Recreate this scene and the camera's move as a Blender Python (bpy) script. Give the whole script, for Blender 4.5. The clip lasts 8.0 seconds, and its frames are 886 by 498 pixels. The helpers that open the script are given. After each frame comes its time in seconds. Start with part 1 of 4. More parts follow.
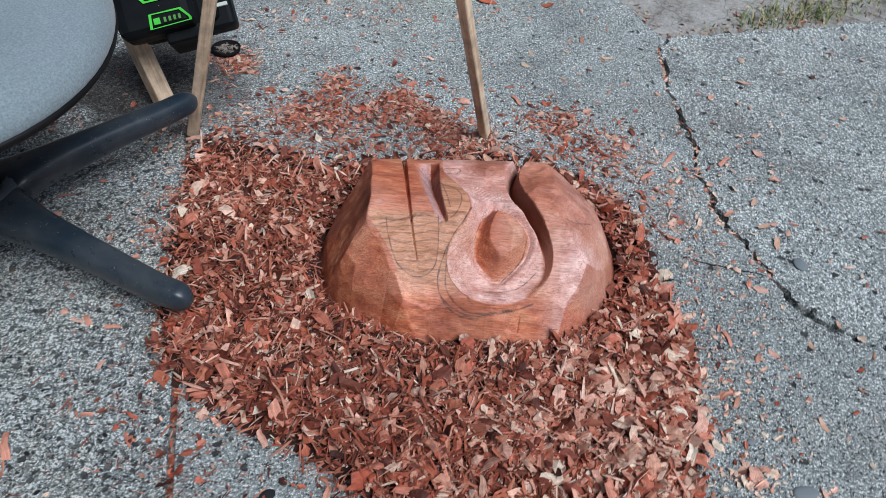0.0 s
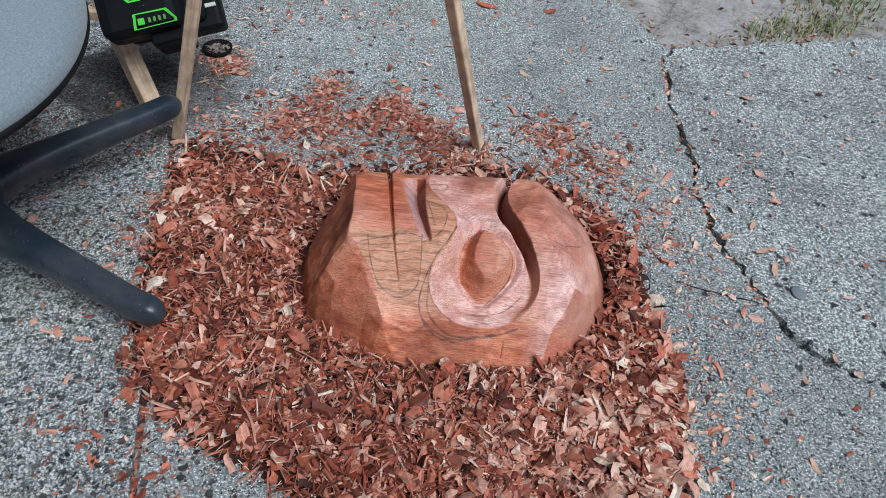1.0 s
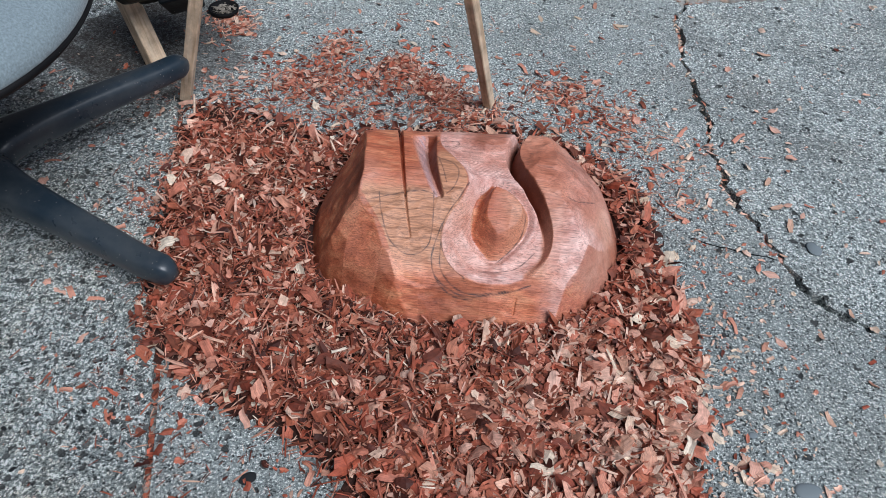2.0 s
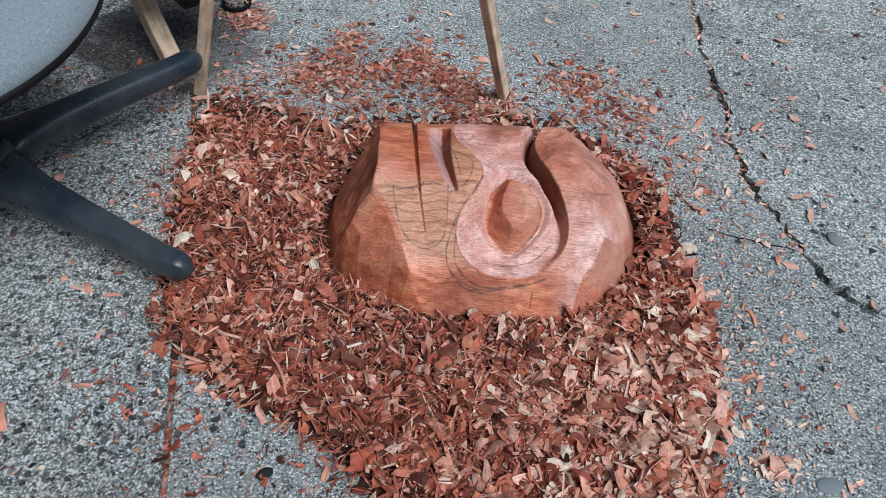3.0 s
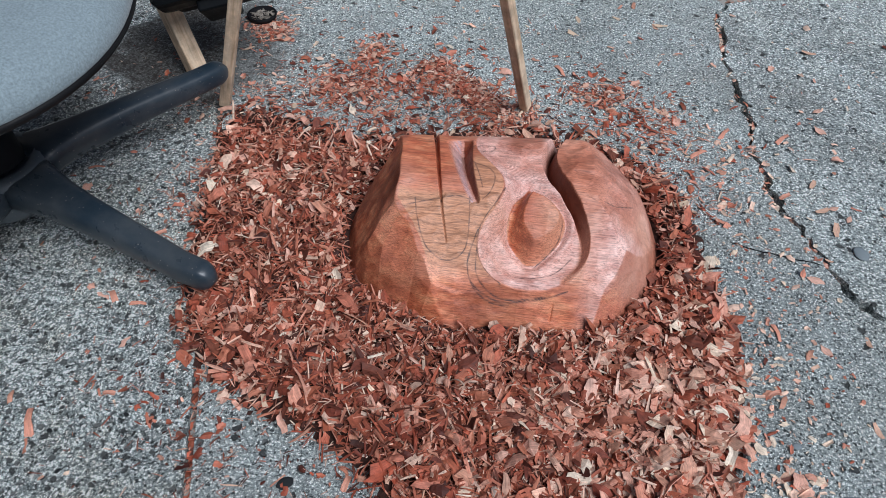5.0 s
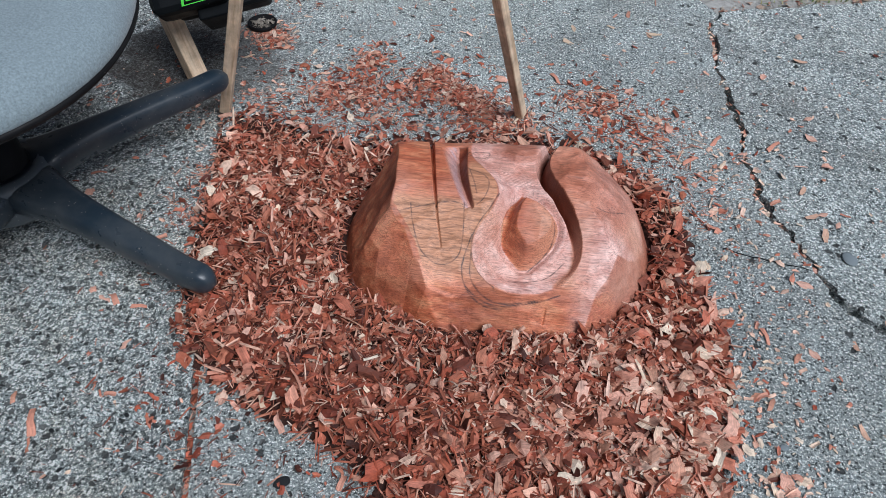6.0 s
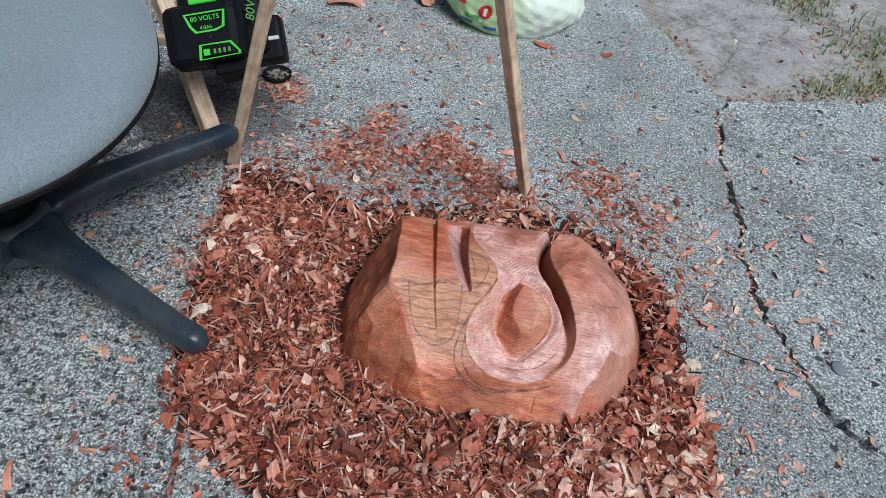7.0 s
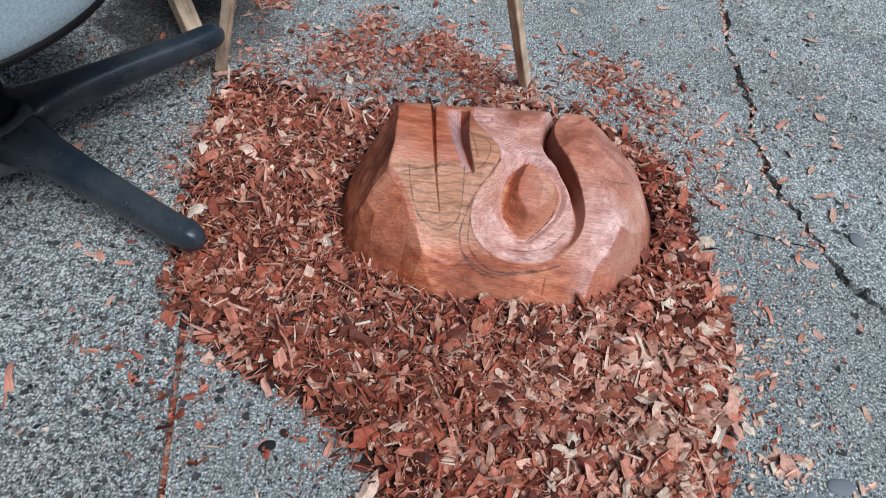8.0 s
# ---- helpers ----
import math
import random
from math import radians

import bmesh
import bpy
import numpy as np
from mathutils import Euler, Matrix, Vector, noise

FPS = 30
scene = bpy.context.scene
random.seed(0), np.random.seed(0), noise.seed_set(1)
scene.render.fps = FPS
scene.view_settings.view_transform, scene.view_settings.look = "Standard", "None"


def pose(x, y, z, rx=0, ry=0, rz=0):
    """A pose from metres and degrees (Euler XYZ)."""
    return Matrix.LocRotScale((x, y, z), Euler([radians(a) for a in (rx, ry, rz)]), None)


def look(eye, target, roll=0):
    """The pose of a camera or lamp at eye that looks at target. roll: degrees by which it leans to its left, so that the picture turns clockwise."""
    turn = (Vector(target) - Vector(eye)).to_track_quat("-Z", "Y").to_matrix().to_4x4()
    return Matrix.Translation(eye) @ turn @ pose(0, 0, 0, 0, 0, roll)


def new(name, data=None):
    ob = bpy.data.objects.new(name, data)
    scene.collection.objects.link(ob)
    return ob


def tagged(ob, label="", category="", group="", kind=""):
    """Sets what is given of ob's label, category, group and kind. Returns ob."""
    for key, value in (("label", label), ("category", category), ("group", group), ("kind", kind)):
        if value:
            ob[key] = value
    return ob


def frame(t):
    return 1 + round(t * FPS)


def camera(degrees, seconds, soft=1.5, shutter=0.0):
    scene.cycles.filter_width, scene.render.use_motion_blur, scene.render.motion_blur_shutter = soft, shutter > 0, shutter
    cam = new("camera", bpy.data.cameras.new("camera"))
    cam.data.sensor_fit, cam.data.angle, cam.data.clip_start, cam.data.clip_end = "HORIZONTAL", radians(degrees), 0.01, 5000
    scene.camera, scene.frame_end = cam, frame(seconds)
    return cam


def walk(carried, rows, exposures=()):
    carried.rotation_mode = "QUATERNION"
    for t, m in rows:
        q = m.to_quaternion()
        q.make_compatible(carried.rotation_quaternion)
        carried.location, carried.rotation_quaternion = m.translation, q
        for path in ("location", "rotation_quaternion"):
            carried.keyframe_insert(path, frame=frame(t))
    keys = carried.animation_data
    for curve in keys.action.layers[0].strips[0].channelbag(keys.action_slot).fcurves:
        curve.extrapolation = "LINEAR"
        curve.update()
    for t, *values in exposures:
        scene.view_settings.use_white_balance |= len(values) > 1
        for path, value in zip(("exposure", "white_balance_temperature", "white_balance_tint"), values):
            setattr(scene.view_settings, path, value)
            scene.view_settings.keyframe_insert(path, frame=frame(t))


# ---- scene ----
cam = camera(61.2, 8.0, 0.5, 0.3)
PATH = [
    (0, (0.198, 0.118, 0.716), (0.118, 1.521, -0.707), 3.2),
    (0.5, (0.208, 0.159, 0.729), (0.129, 1.561, -0.696), 5.9),
    (1, (0.219, 0.165, 0.716), (0.126, 1.554, -0.72), 4.5),
    (1.5, (0.218, 0.162, 0.711), (0.121, 1.515, -0.759), 4.1),
    (1.7, (0.216, 0.156, 0.702), (0.118, 1.499, -0.776), 3.9),
    (3, (0.217, 0.163, 0.699), (0.072, 1.469, -0.808), 1.7),
    (3.5, (0.211, 0.166, 0.7), (0.045, 1.474, -0.804), 1.1),
    (4, (0.21, 0.166, 0.703), (0.032, 1.477, -0.797), 0.9),
    (4.5, (0.211, 0.168, 0.703), (0.017, 1.48, -0.794), 0.6),
    (6, (0.225, 0.153, 0.715), (0.018, 1.479, -0.768), 0.4),
    (6.5, (0.213, 0.171, 0.737), (0.013, 1.517, -0.729), 2.2),
    (7, (0.21, 0.191, 0.758), (0.01, 1.577, -0.669), 5.7),
    (7.5, (0.231, 0.161, 0.704), (0.032, 1.53, -0.74), 3.9),
    (8, (0.222, 0.154, 0.68), (0.035, 1.453, -0.83), 2.8),
]
walk(cam, [(t, look(eye, target, roll)) for t, eye, target, roll in PATH], [(0.0, 0.28, 5700, 10)])

# ---- world, sun ----
SKY, SUN = 0.035, 2.48
world = bpy.data.worlds.new("overcast_sky")
scene.world = world
world.use_nodes = True
wn = world.node_tree
bg = wn.nodes["Background"]
sky = wn.nodes.new("ShaderNodeTexSky")
sky.sky_type = "NISHITA"
sky.sun_disc = False
sky.sun_elevation, sky.sun_rotation = radians(55), radians(132)
sky.air_density, sky.dust_density, sky.ozone_density = 1.0, 4.0, 1.0
wn.links.new(sky.outputs[0], bg.inputs[0])
bg.inputs[1].default_value = SKY
sun_data = bpy.data.lights.new("sun", "SUN")
sun_data.energy, sun_data.angle, sun_data.color = SUN, radians(30), (1.0, 0.97, 0.93)
sun = new("sun", sun_data)
sun.matrix_world = look((1.9, -1.7, 3.6), (0, 0, 0))


# ---- material helpers ----
def mat(name):
    m = bpy.data.materials.new(name)
    m.use_nodes = True
    return m, m.node_tree, m.node_tree.nodes["Principled BSDF"]


def node(nt, kind, **inputs):
    n = nt.nodes.new(kind)
    for k, v in inputs.items():
        n.inputs[k.replace("_", " ")].default_value = v
    return n


def link(nt, a, b):
    nt.links.new(a, b)


def ramp(nt, fac, stops, mode="LINEAR"):
    r = nt.nodes.new("ShaderNodeValToRGB")
    r.color_ramp.interpolation = mode
    el = r.color_ramp.elements
    el[0].position, el[0].color = stops[0][0], (*stops[0][1], 1)
    el[1].position, el[1].color = stops[-1][0], (*stops[-1][1], 1)
    for p, c in stops[1:-1]:
        e = el.new(p)
        e.color = (*c, 1)
    link(nt, fac, r.inputs[0])
    return r.outputs[0]


def grey(v):
    return (v, v, v)


def mixc(nt, fac, a, b, blend="MIX"):
    m = nt.nodes.new("ShaderNodeMix")
    m.data_type, m.blend_type = "RGBA", blend
    for sock, v in ((m.inputs[0], fac), (m.inputs[6], a), (m.inputs[7], b)):
        if isinstance(v, (int, float)):
            sock.default_value = v
        elif isinstance(v, tuple):
            sock.default_value = (*v, 1)
        else:
            link(nt, v, sock)
    return m.outputs[2]


def calc(nt, op, a, b=0.0):
    m = nt.nodes.new("ShaderNodeMath")
    m.operation = op
    for sock, v in ((m.inputs[0], a), (m.inputs[1], b)):
        if isinstance(v, (int, float)):
            sock.default_value = v
        else:
            link(nt, v, sock)
    return m.outputs[0]


def coords(nt, scale=(1, 1, 1), rot=(0, 0, 0)):
    tc = nt.nodes.new("ShaderNodeTexCoord")
    mp = node(nt, "ShaderNodeMapping", Scale=scale, Rotation=rot)
    link(nt, tc.outputs["Object"], mp.inputs[0])
    return mp.outputs[0]


def noise_tex(nt, vec, scale, detail=4, rough=0.55):
    n = node(nt, "ShaderNodeTexNoise", Scale=scale, Detail=detail, Roughness=rough)
    link(nt, vec, n.inputs["Vector"])
    return n.outputs["Fac"]


def voronoi(nt, vec, scale, feature="F1"):
    n = node(nt, "ShaderNodeTexVoronoi", Scale=scale)
    n.feature = feature
    link(nt, vec, n.inputs["Vector"])
    return n


def bump(nt, bsdf, height, strength=0.5, dist=0.002, under=None):
    b = node(nt, "ShaderNodeBump", Strength=strength, Distance=dist)
    link(nt, height, b.inputs["Height"])
    if under is not None:
        link(nt, under, b.inputs["Normal"])
    link(nt, b.outputs[0], bsdf.inputs["Normal"])
    return b.outputs[0]


# ---- materials ----
def concrete(name, coarse, light, sparkle=0.92, holes=66, crisp=1.0):
    """Weathered exposed-aggregate concrete: pale cement, dark and pale grains, pits."""
    m, nt, b = mat(name)
    v = coords(nt)
    wob = node(nt, "ShaderNodeTexNoise", Scale=150, Detail=3)
    link(nt, v, wob.inputs["Vector"])
    vw = nt.nodes.new("ShaderNodeVectorMath")
    vw.operation = "MULTIPLY_ADD"
    link(nt, wob.outputs["Color"], vw.inputs[0])
    vw.inputs[1].default_value = (0.012, 0.012, 0.012)
    link(nt, v, vw.inputs[2])
    vw = vw.outputs[0]
    L = light
    n1 = noise_tex(nt, v, 330, 6, 0.8)
    n2 = noise_tex(nt, vw, 120, 3, 0.6)
    e = 0.050 if coarse > 0.3 else 0.032
    grain = ramp(nt, n1, [(0.36 + e, (L * .13, L * .165, L * .165)), (0.45, (L * .62, L * .72, L * .71)), (0.55, (L * .96, L * 1.07, L * 1.05)), (0.65 - e, (L * 1.95 * crisp, L * 2.04 * crisp, L * 1.95 * crisp))])
    lo = 0.55 if coarse > 0.3 else 0.74
    lump = ramp(nt, n2, [(0.35, grey(lo)), (0.5, grey(0.97)), (0.65, grey(1.85 - lo))])
    col = mixc(nt, 1.0, grain, lump, "MULTIPLY")
    mid = voronoi(nt, vw, 270)
    sep2 = nt.nodes.new("ShaderNodeSeparateColor")
    link(nt, mid.outputs["Color"], sep2.inputs[0])
    soft = ramp(nt, mid.outputs["Distance"], [(0.30, grey(1)), (0.46, grey(0))])
    dark = calc(nt, "MULTIPLY", calc(nt, "LESS_THAN", sep2.outputs[0], 0.36), soft)
    pale = calc(nt, "MULTIPLY", calc(nt, "GREATER_THAN", sep2.outputs[0], sparkle), soft)
    col = mixc(nt, calc(nt, "MULTIPLY", dark, 0.92), col, (L * .09, L * .11, L * .115))
    col = mixc(nt, calc(nt, "MULTIPLY", pale, 0.7), col, (L * 2.1, L * 2.1, L * 2.0))
    big = voronoi(nt, vw, holes)
    sep3 = nt.nodes.new("ShaderNodeSeparateColor")
    link(nt, big.outputs["Color"], sep3.inputs[0])
    size = calc(nt, "ADD", calc(nt, "MULTIPLY", sep3.outputs[1], 0.34), 0.15 if coarse > 0.3 else 0.14)
    edge = calc(nt, "DIVIDE", big.outputs["Distance"], size)
    hole = ramp(nt, edge, [(0.75, grey(1)), (1.0, grey(0))])
    pit = calc(nt, "MULTIPLY", calc(nt, "LESS_THAN", sep3.outputs[0], coarse), hole)
    fill = ramp(nt, sep3.outputs[2], [(0.0, (L * .035, L * .042, L * .042)), (0.55, (L * .12, L * .135, L * .135)), (1.0, (L * .42, L * .45, L * .44))])
    col = mixc(nt, calc(nt, "MULTIPLY", pit, 0.96), col, fill)
    worn = ramp(nt, noise_tex(nt, v, 5, 5, 0.65), [(0.3, grey(0.74)), (0.7, grey(1.25))])
    col = mixc(nt, 1.0, col, worn, "MULTIPLY")
    soiled = ramp(nt, noise_tex(nt, v, 2.6, 6, 0.7), [(0.52, grey(0)), (0.72, grey(0.4))])
    col = mixc(nt, soiled, col, (.11, .085, .065))
    # shade under the chair, saw and trestle, painted as a dark brown patch
    shade_v = node(nt, "ShaderNodeMapping", Location=(1.19, -4.05, 0), Scale=(3.5, 3.5, 3.5))
    link(nt, v, shade_v.inputs[0])
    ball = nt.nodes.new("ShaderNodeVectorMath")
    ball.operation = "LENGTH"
    link(nt, shade_v.outputs[0], ball.inputs[0])
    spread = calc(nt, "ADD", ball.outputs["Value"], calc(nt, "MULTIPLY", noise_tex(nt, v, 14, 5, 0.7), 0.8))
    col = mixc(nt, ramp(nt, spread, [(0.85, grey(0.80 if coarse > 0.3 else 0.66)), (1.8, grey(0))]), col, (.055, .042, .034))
    tan = ramp(nt, noise_tex(nt, v, 9, 5, 0.7), [(0.46, grey(0)), (0.62, grey(0.30 if coarse > 0.3 else 0.10))])
    col = mixc(nt, tan, col, mixc(nt, 1.0, col, (1.12, .98, .80), "MULTIPLY"))
    link(nt, col, b.inputs["Base Color"])
    b.inputs["Roughness"].default_value = 0.9
    h = calc(nt, "SUBTRACT", calc(nt, "ADD", calc(nt, "MULTIPLY", n1, 0.9), calc(nt, "MULTIPLY", n2, 0.8)), calc(nt, "ADD", calc(nt, "MULTIPLY", pit, 1.3), calc(nt, "MULTIPLY", dark, 0.6)))
    bump(nt, b, h, 1.0, 0.0075 if coarse > 0.3 else 0.0055)
    return m


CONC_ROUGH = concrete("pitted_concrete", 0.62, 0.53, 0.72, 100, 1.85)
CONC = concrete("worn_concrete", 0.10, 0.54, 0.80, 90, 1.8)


def soil_mat():
    m, nt, b = mat("dry_soil")
    v = coords(nt)
    n = noise_tex(nt, v, 14, 8, 0.7)
    n = calc(nt, "ADD", calc(nt, "MULTIPLY", n, 0.55), calc(nt, "MULTIPLY", noise_tex(nt, v, 110, 6, 0.75), 0.45))
    col = ramp(nt, n, [(0.36, (.14, .118, .095)), (0.46, (.38, .365, .335)), (0.60, (.60, .60, .57))])
    wv = nt.nodes.new("ShaderNodeTexNoise")
    wv.inputs["Scale"].default_value = 9
    link(nt, v, wv.inputs["Vector"])
    wa = nt.nodes.new("ShaderNodeVectorMath")
    wa.operation = "MULTIPLY_ADD"
    link(nt, wv.outputs["Color"], wa.inputs[0])
    wa.inputs[1].default_value = (0.16, 0.16, 0.16)
    link(nt, v, wa.inputs[2])
    cr = voronoi(nt, wa.outputs[0], 7, "DISTANCE_TO_EDGE")
    crack = ramp(nt, cr.outputs["Distance"], [(0.0, grey(0.5)), (0.010, grey(0.9)), (0.03, grey(1))])
    col = mixc(nt, 0.7, col, mixc(nt, 1.0, col, crack, "MULTIPLY"))
    link(nt, col, b.inputs["Base Color"])
    b.inputs["Roughness"].default_value = 0.95
    bump(nt, b, calc(nt, "ADD", noise_tex(nt, v, 70, 8, 0.8), calc(nt, "MULTIPLY", crack, 0.3)), 0.9, 0.008)
    return m


SOIL = soil_mat()


def carved_wood():
    """Red cedar heartwood: growth rings round a pith that lies below the half log, pale new cuts, pencil; some light
    and shade is in the tones.
    """
    m, nt, b = mat("carved_red_cedar")
    v = coords(nt)
    growth = node(nt, "ShaderNodeAttribute")
    growth.attribute_name = "growth"
    rad = calc(nt, "ADD", growth.outputs["Fac"], calc(nt, "MULTIPLY", noise_tex(nt, v, 22, 3, 0.5), 0.0050))
    fr = calc(nt, "FRACT", calc(nt, "MULTIPLY", rad, 290.0))
    rings = ramp(nt, fr, [(0.0, grey(1)), (0.70, grey(0.95)), (0.84, grey(0.42)), (0.90, grey(0.55)), (1.0, grey(1.0))])
    grain_v = coords(nt, (7, 200, 200))
    g = noise_tex(nt, grain_v, 3, 4, 0.75)
    blotch = noise_tex(nt, v, 11, 4, 0.6)
    tone = ramp(nt, blotch, [(0.30, (.33, .095, .048)), (0.5, (.53, .205, .125)), (0.70, (.68, .36, .25))])
    fresh_lit = node(nt, "ShaderNodeAttribute")
    fresh_lit.attribute_name = "fresh_lit"
    shaded_old = node(nt, "ShaderNodeAttribute")
    shaded_old.attribute_name = "aged_shaded"
    # dark red wood, with the shade of left faces and recesses mixed in
    col = mixc(nt, shaded_old.outputs["Fac"], tone, (.135, .024, .009))
    rosy = node(nt, "ShaderNodeAttribute")
    rosy.attribute_name = "rosy"
    col = mixc(nt, calc(nt, "MULTIPLY", rosy.outputs["Fac"], 0.85), col, ramp(nt, noise_tex(nt, coords(nt, (1, 2.5, 2.5)), 26, 4, 0.65), [(0.32, (.25, .046, .021)), (0.5, (.52, .140, .060)), (0.68, (.72, .30, .15))]))
    tan = node(nt, "ShaderNodeAttribute")
    tan.attribute_name = "planed"
    col = mixc(nt, calc(nt, "MULTIPLY", tan.outputs["Fac"], 0.75), col, (.57, .295, .165))
    pale = ramp(nt, noise_tex(nt, v, 60, 3, 0.6), [(0.34, (.58, .30, .25)), (0.66, (.85, .57, .50))])
    col = mixc(nt, fresh_lit.outputs["Fac"], col, pale)
    col = mixc(nt, calc(nt, "ADD", calc(nt, "MULTIPLY", tan.outputs["Fac"], 0.60), 0.10), col, mixc(nt, 1.0, col, rings, "MULTIPLY"))
    col = mixc(nt, 0.85, col, mixc(nt, 1.0, col, ramp(nt, g, [(0.32, grey(0.5)), (0.47, grey(0.94)), (0.66, grey(1.25))]), "MULTIPLY"))
    fct = node(nt, "ShaderNodeAttribute")
    fct.attribute_name = "facet"
    col = mixc(nt, 1.0, col, ramp(nt, fct.outputs["Fac"], [(0.0, (.74, .68, .62)), (0.5, (1, 1, 1)), (1.0, (1.22, 1.28, 1.26))]), "MULTIPLY")
    chat_sheen = node(nt, "ShaderNodeAttribute")
    chat_sheen.attribute_name = "chatter_sheen"
    # sky sheen on the gouge ripples of the cut, painted purple-grey
    col = mixc(nt, calc(nt, "MULTIPLY", chat_sheen.outputs["Fac"], 0.8), col, (.50, .38, .42))
    fibre = noise_tex(nt, coords(nt, (60, 900, 900)), 1.0, 3, 0.7)
    col = mixc(nt, 0.7, col, mixc(nt, 1.0, col, ramp(nt, fibre, [(0.36, grey(0.50)), (0.46, grey(1.0)), (0.62, grey(1.22))]), "MULTIPLY"))
    pencil = node(nt, "ShaderNodeAttribute")
    pencil.attribute_name = "pencil"
    col = mixc(nt, calc(nt, "MULTIPLY", pencil.outputs["Fac"], 0.9), col, (.045, .033, .033))
    link(nt, col, b.inputs["Base Color"])
    b.inputs["Roughness"].default_value = 0.52
    tool = voronoi(nt, coords(nt, (30, 85, 70), (0, 0, .15)), 1.0)
    h = calc(nt, "ADD", calc(nt, "MULTIPLY", calc(nt, "ADD", g, fibre), 0.22), calc(nt, "MULTIPLY", tool.outputs["Distance"], 1.0))
    bump(nt, b, h, 0.8, 0.0018)
    return m


CEDAR = carved_wood()


def chip_mat(name, dark):
    m, nt, b = mat(name)
    tone = node(nt, "ShaderNodeAttribute")
    tone.attribute_name = "tone"
    r = tone.outputs["Fac"]
    d = dark
    col = ramp(nt, r, [(0.0, (.050 * d, .010 * d, .005 * d)), (0.24, (.150 * d, .034 * d, .017 * d)), (0.52, (.44 * d, .120 * d, .064 * d)),
                       (0.76, (.60 * d, .31 * d, .22 * d)), (0.93, (.72 * d, .47 * d, .37 * d)), (1.0, (.80 * d, .58 * d, .45 * d))])
    at = node(nt, "ShaderNodeAttribute")
    at.attribute_name = "grain"
    mp = node(nt, "ShaderNodeMapping", Scale=(60, 900, 40))
    link(nt, at.outputs["Vector"], mp.inputs[0])
    g = noise_tex(nt, mp.outputs[0], 1.0, 4, 0.7)
    blot = noise_tex(nt, coords(nt), 140, 3, 0.6)
    col = mixc(nt, 0.85, col, mixc(nt, 1.0, col, ramp(nt, g, [(0.3, grey(0.5)), (0.5, grey(1.0)), (0.7, grey(1.3))]), "MULTIPLY"))
    col = mixc(nt, 0.7, col, mixc(nt, 1.0, col, ramp(nt, blot, [(0.35, grey(0.6)), (0.65, grey(1.2))]), "MULTIPLY"))
    each = nt.nodes.new("ShaderNodeSeparateXYZ")
    link(nt, at.outputs["Vector"], each.inputs[0])
    hue = calc(nt, "FRACT", calc(nt, "MULTIPLY", each.outputs[2], 7.31))
    col = mixc(nt, 1.0, col, ramp(nt, hue, [(0.0, (1.06, .86, .80)), (0.5, (1, 1, 1)), (0.75, (1.0, 1.08, 1.02)), (1.0, (.92, 1.10, 1.14))]), "MULTIPLY")
    link(nt, col, b.inputs["Base Color"])
    b.inputs["Roughness"].default_value = 0.7
    bump(nt, b, g, 0.5, 0.0008)
    return m


CHIP = chip_mat("cedar_chips", 1.0)


def dust():
    m, nt, b = mat("shaded_sawdust")
    g = noise_tex(nt, coords(nt), 260, 5, 0.75)
    # sawdust nearly black: the shadow between the chips is in its colour
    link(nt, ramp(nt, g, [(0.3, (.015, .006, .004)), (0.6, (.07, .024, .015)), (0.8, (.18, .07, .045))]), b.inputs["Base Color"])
    b.inputs["Roughness"].default_value = 0.95
    bump(nt, b, g, 1.0, 0.004)
    return m


SHADED_DUST = dust()


def crumb_mat():
    m, nt, b = mat("grey_crumbs")
    g = noise_tex(nt, coords(nt), 190, 4, 0.7)
    link(nt, ramp(nt, g, [(0.3, (.07, .06, .05)), (0.55, (.25, .22, .18)), (0.75, (.48, .44, .38))]), b.inputs["Base Color"])
    b.inputs["Roughness"].default_value = 0.9
    return m


CRUMB = crumb_mat()


def pale_chip_mat():
    m, nt, b = mat("pale_sapwood")
    g = noise_tex(nt, coords(nt, (1, 6, 6)), 9, 5, 0.7)
    link(nt, ramp(nt, g, [(0.3, (.56, .38, .25)), (0.7, (.86, .70, .52))]), b.inputs["Base Color"])
    b.inputs["Roughness"].default_value = 0.75
    bump(nt, b, g, 0.5, 0.01)
    return m


PALE = pale_chip_mat()


def shade_panel_mat():
    m, nt, b = mat("dark_shade_panel")
    col = ramp(nt, noise_tex(nt, coords(nt), 6, 5, 0.6), [(0.3, (.06, .055, .05)), (0.7, (.10, .09, .085))])
    link(nt, col, b.inputs["Base Color"])
    b.inputs["Roughness"].default_value = 0.8
    return m


SHADE_PANEL = shade_panel_mat()


def lath_mat():
    m, nt, b = mat("pine_lath")
    v = coords(nt, (70, 70, 5))
    g = noise_tex(nt, v, 2.5, 6, 0.65)
    col = ramp(nt, g, [(0.25, (.44, .29, .17)), (0.5, (.76, .58, .40)), (0.75, (.90, .76, .58))])
    st = ramp(nt, noise_tex(nt, coords(nt), 25, 5, 0.7), [(0.35, grey(0.65)), (0.6, grey(1.08))])
    col = mixc(nt, 1.0, col, st, "MULTIPLY")
    link(nt, col, b.inputs["Base Color"])
    b.inputs["Roughness"].default_value = 0.7
    bump(nt, b, g, 0.4, 0.001)
    return m


LATH = lath_mat()


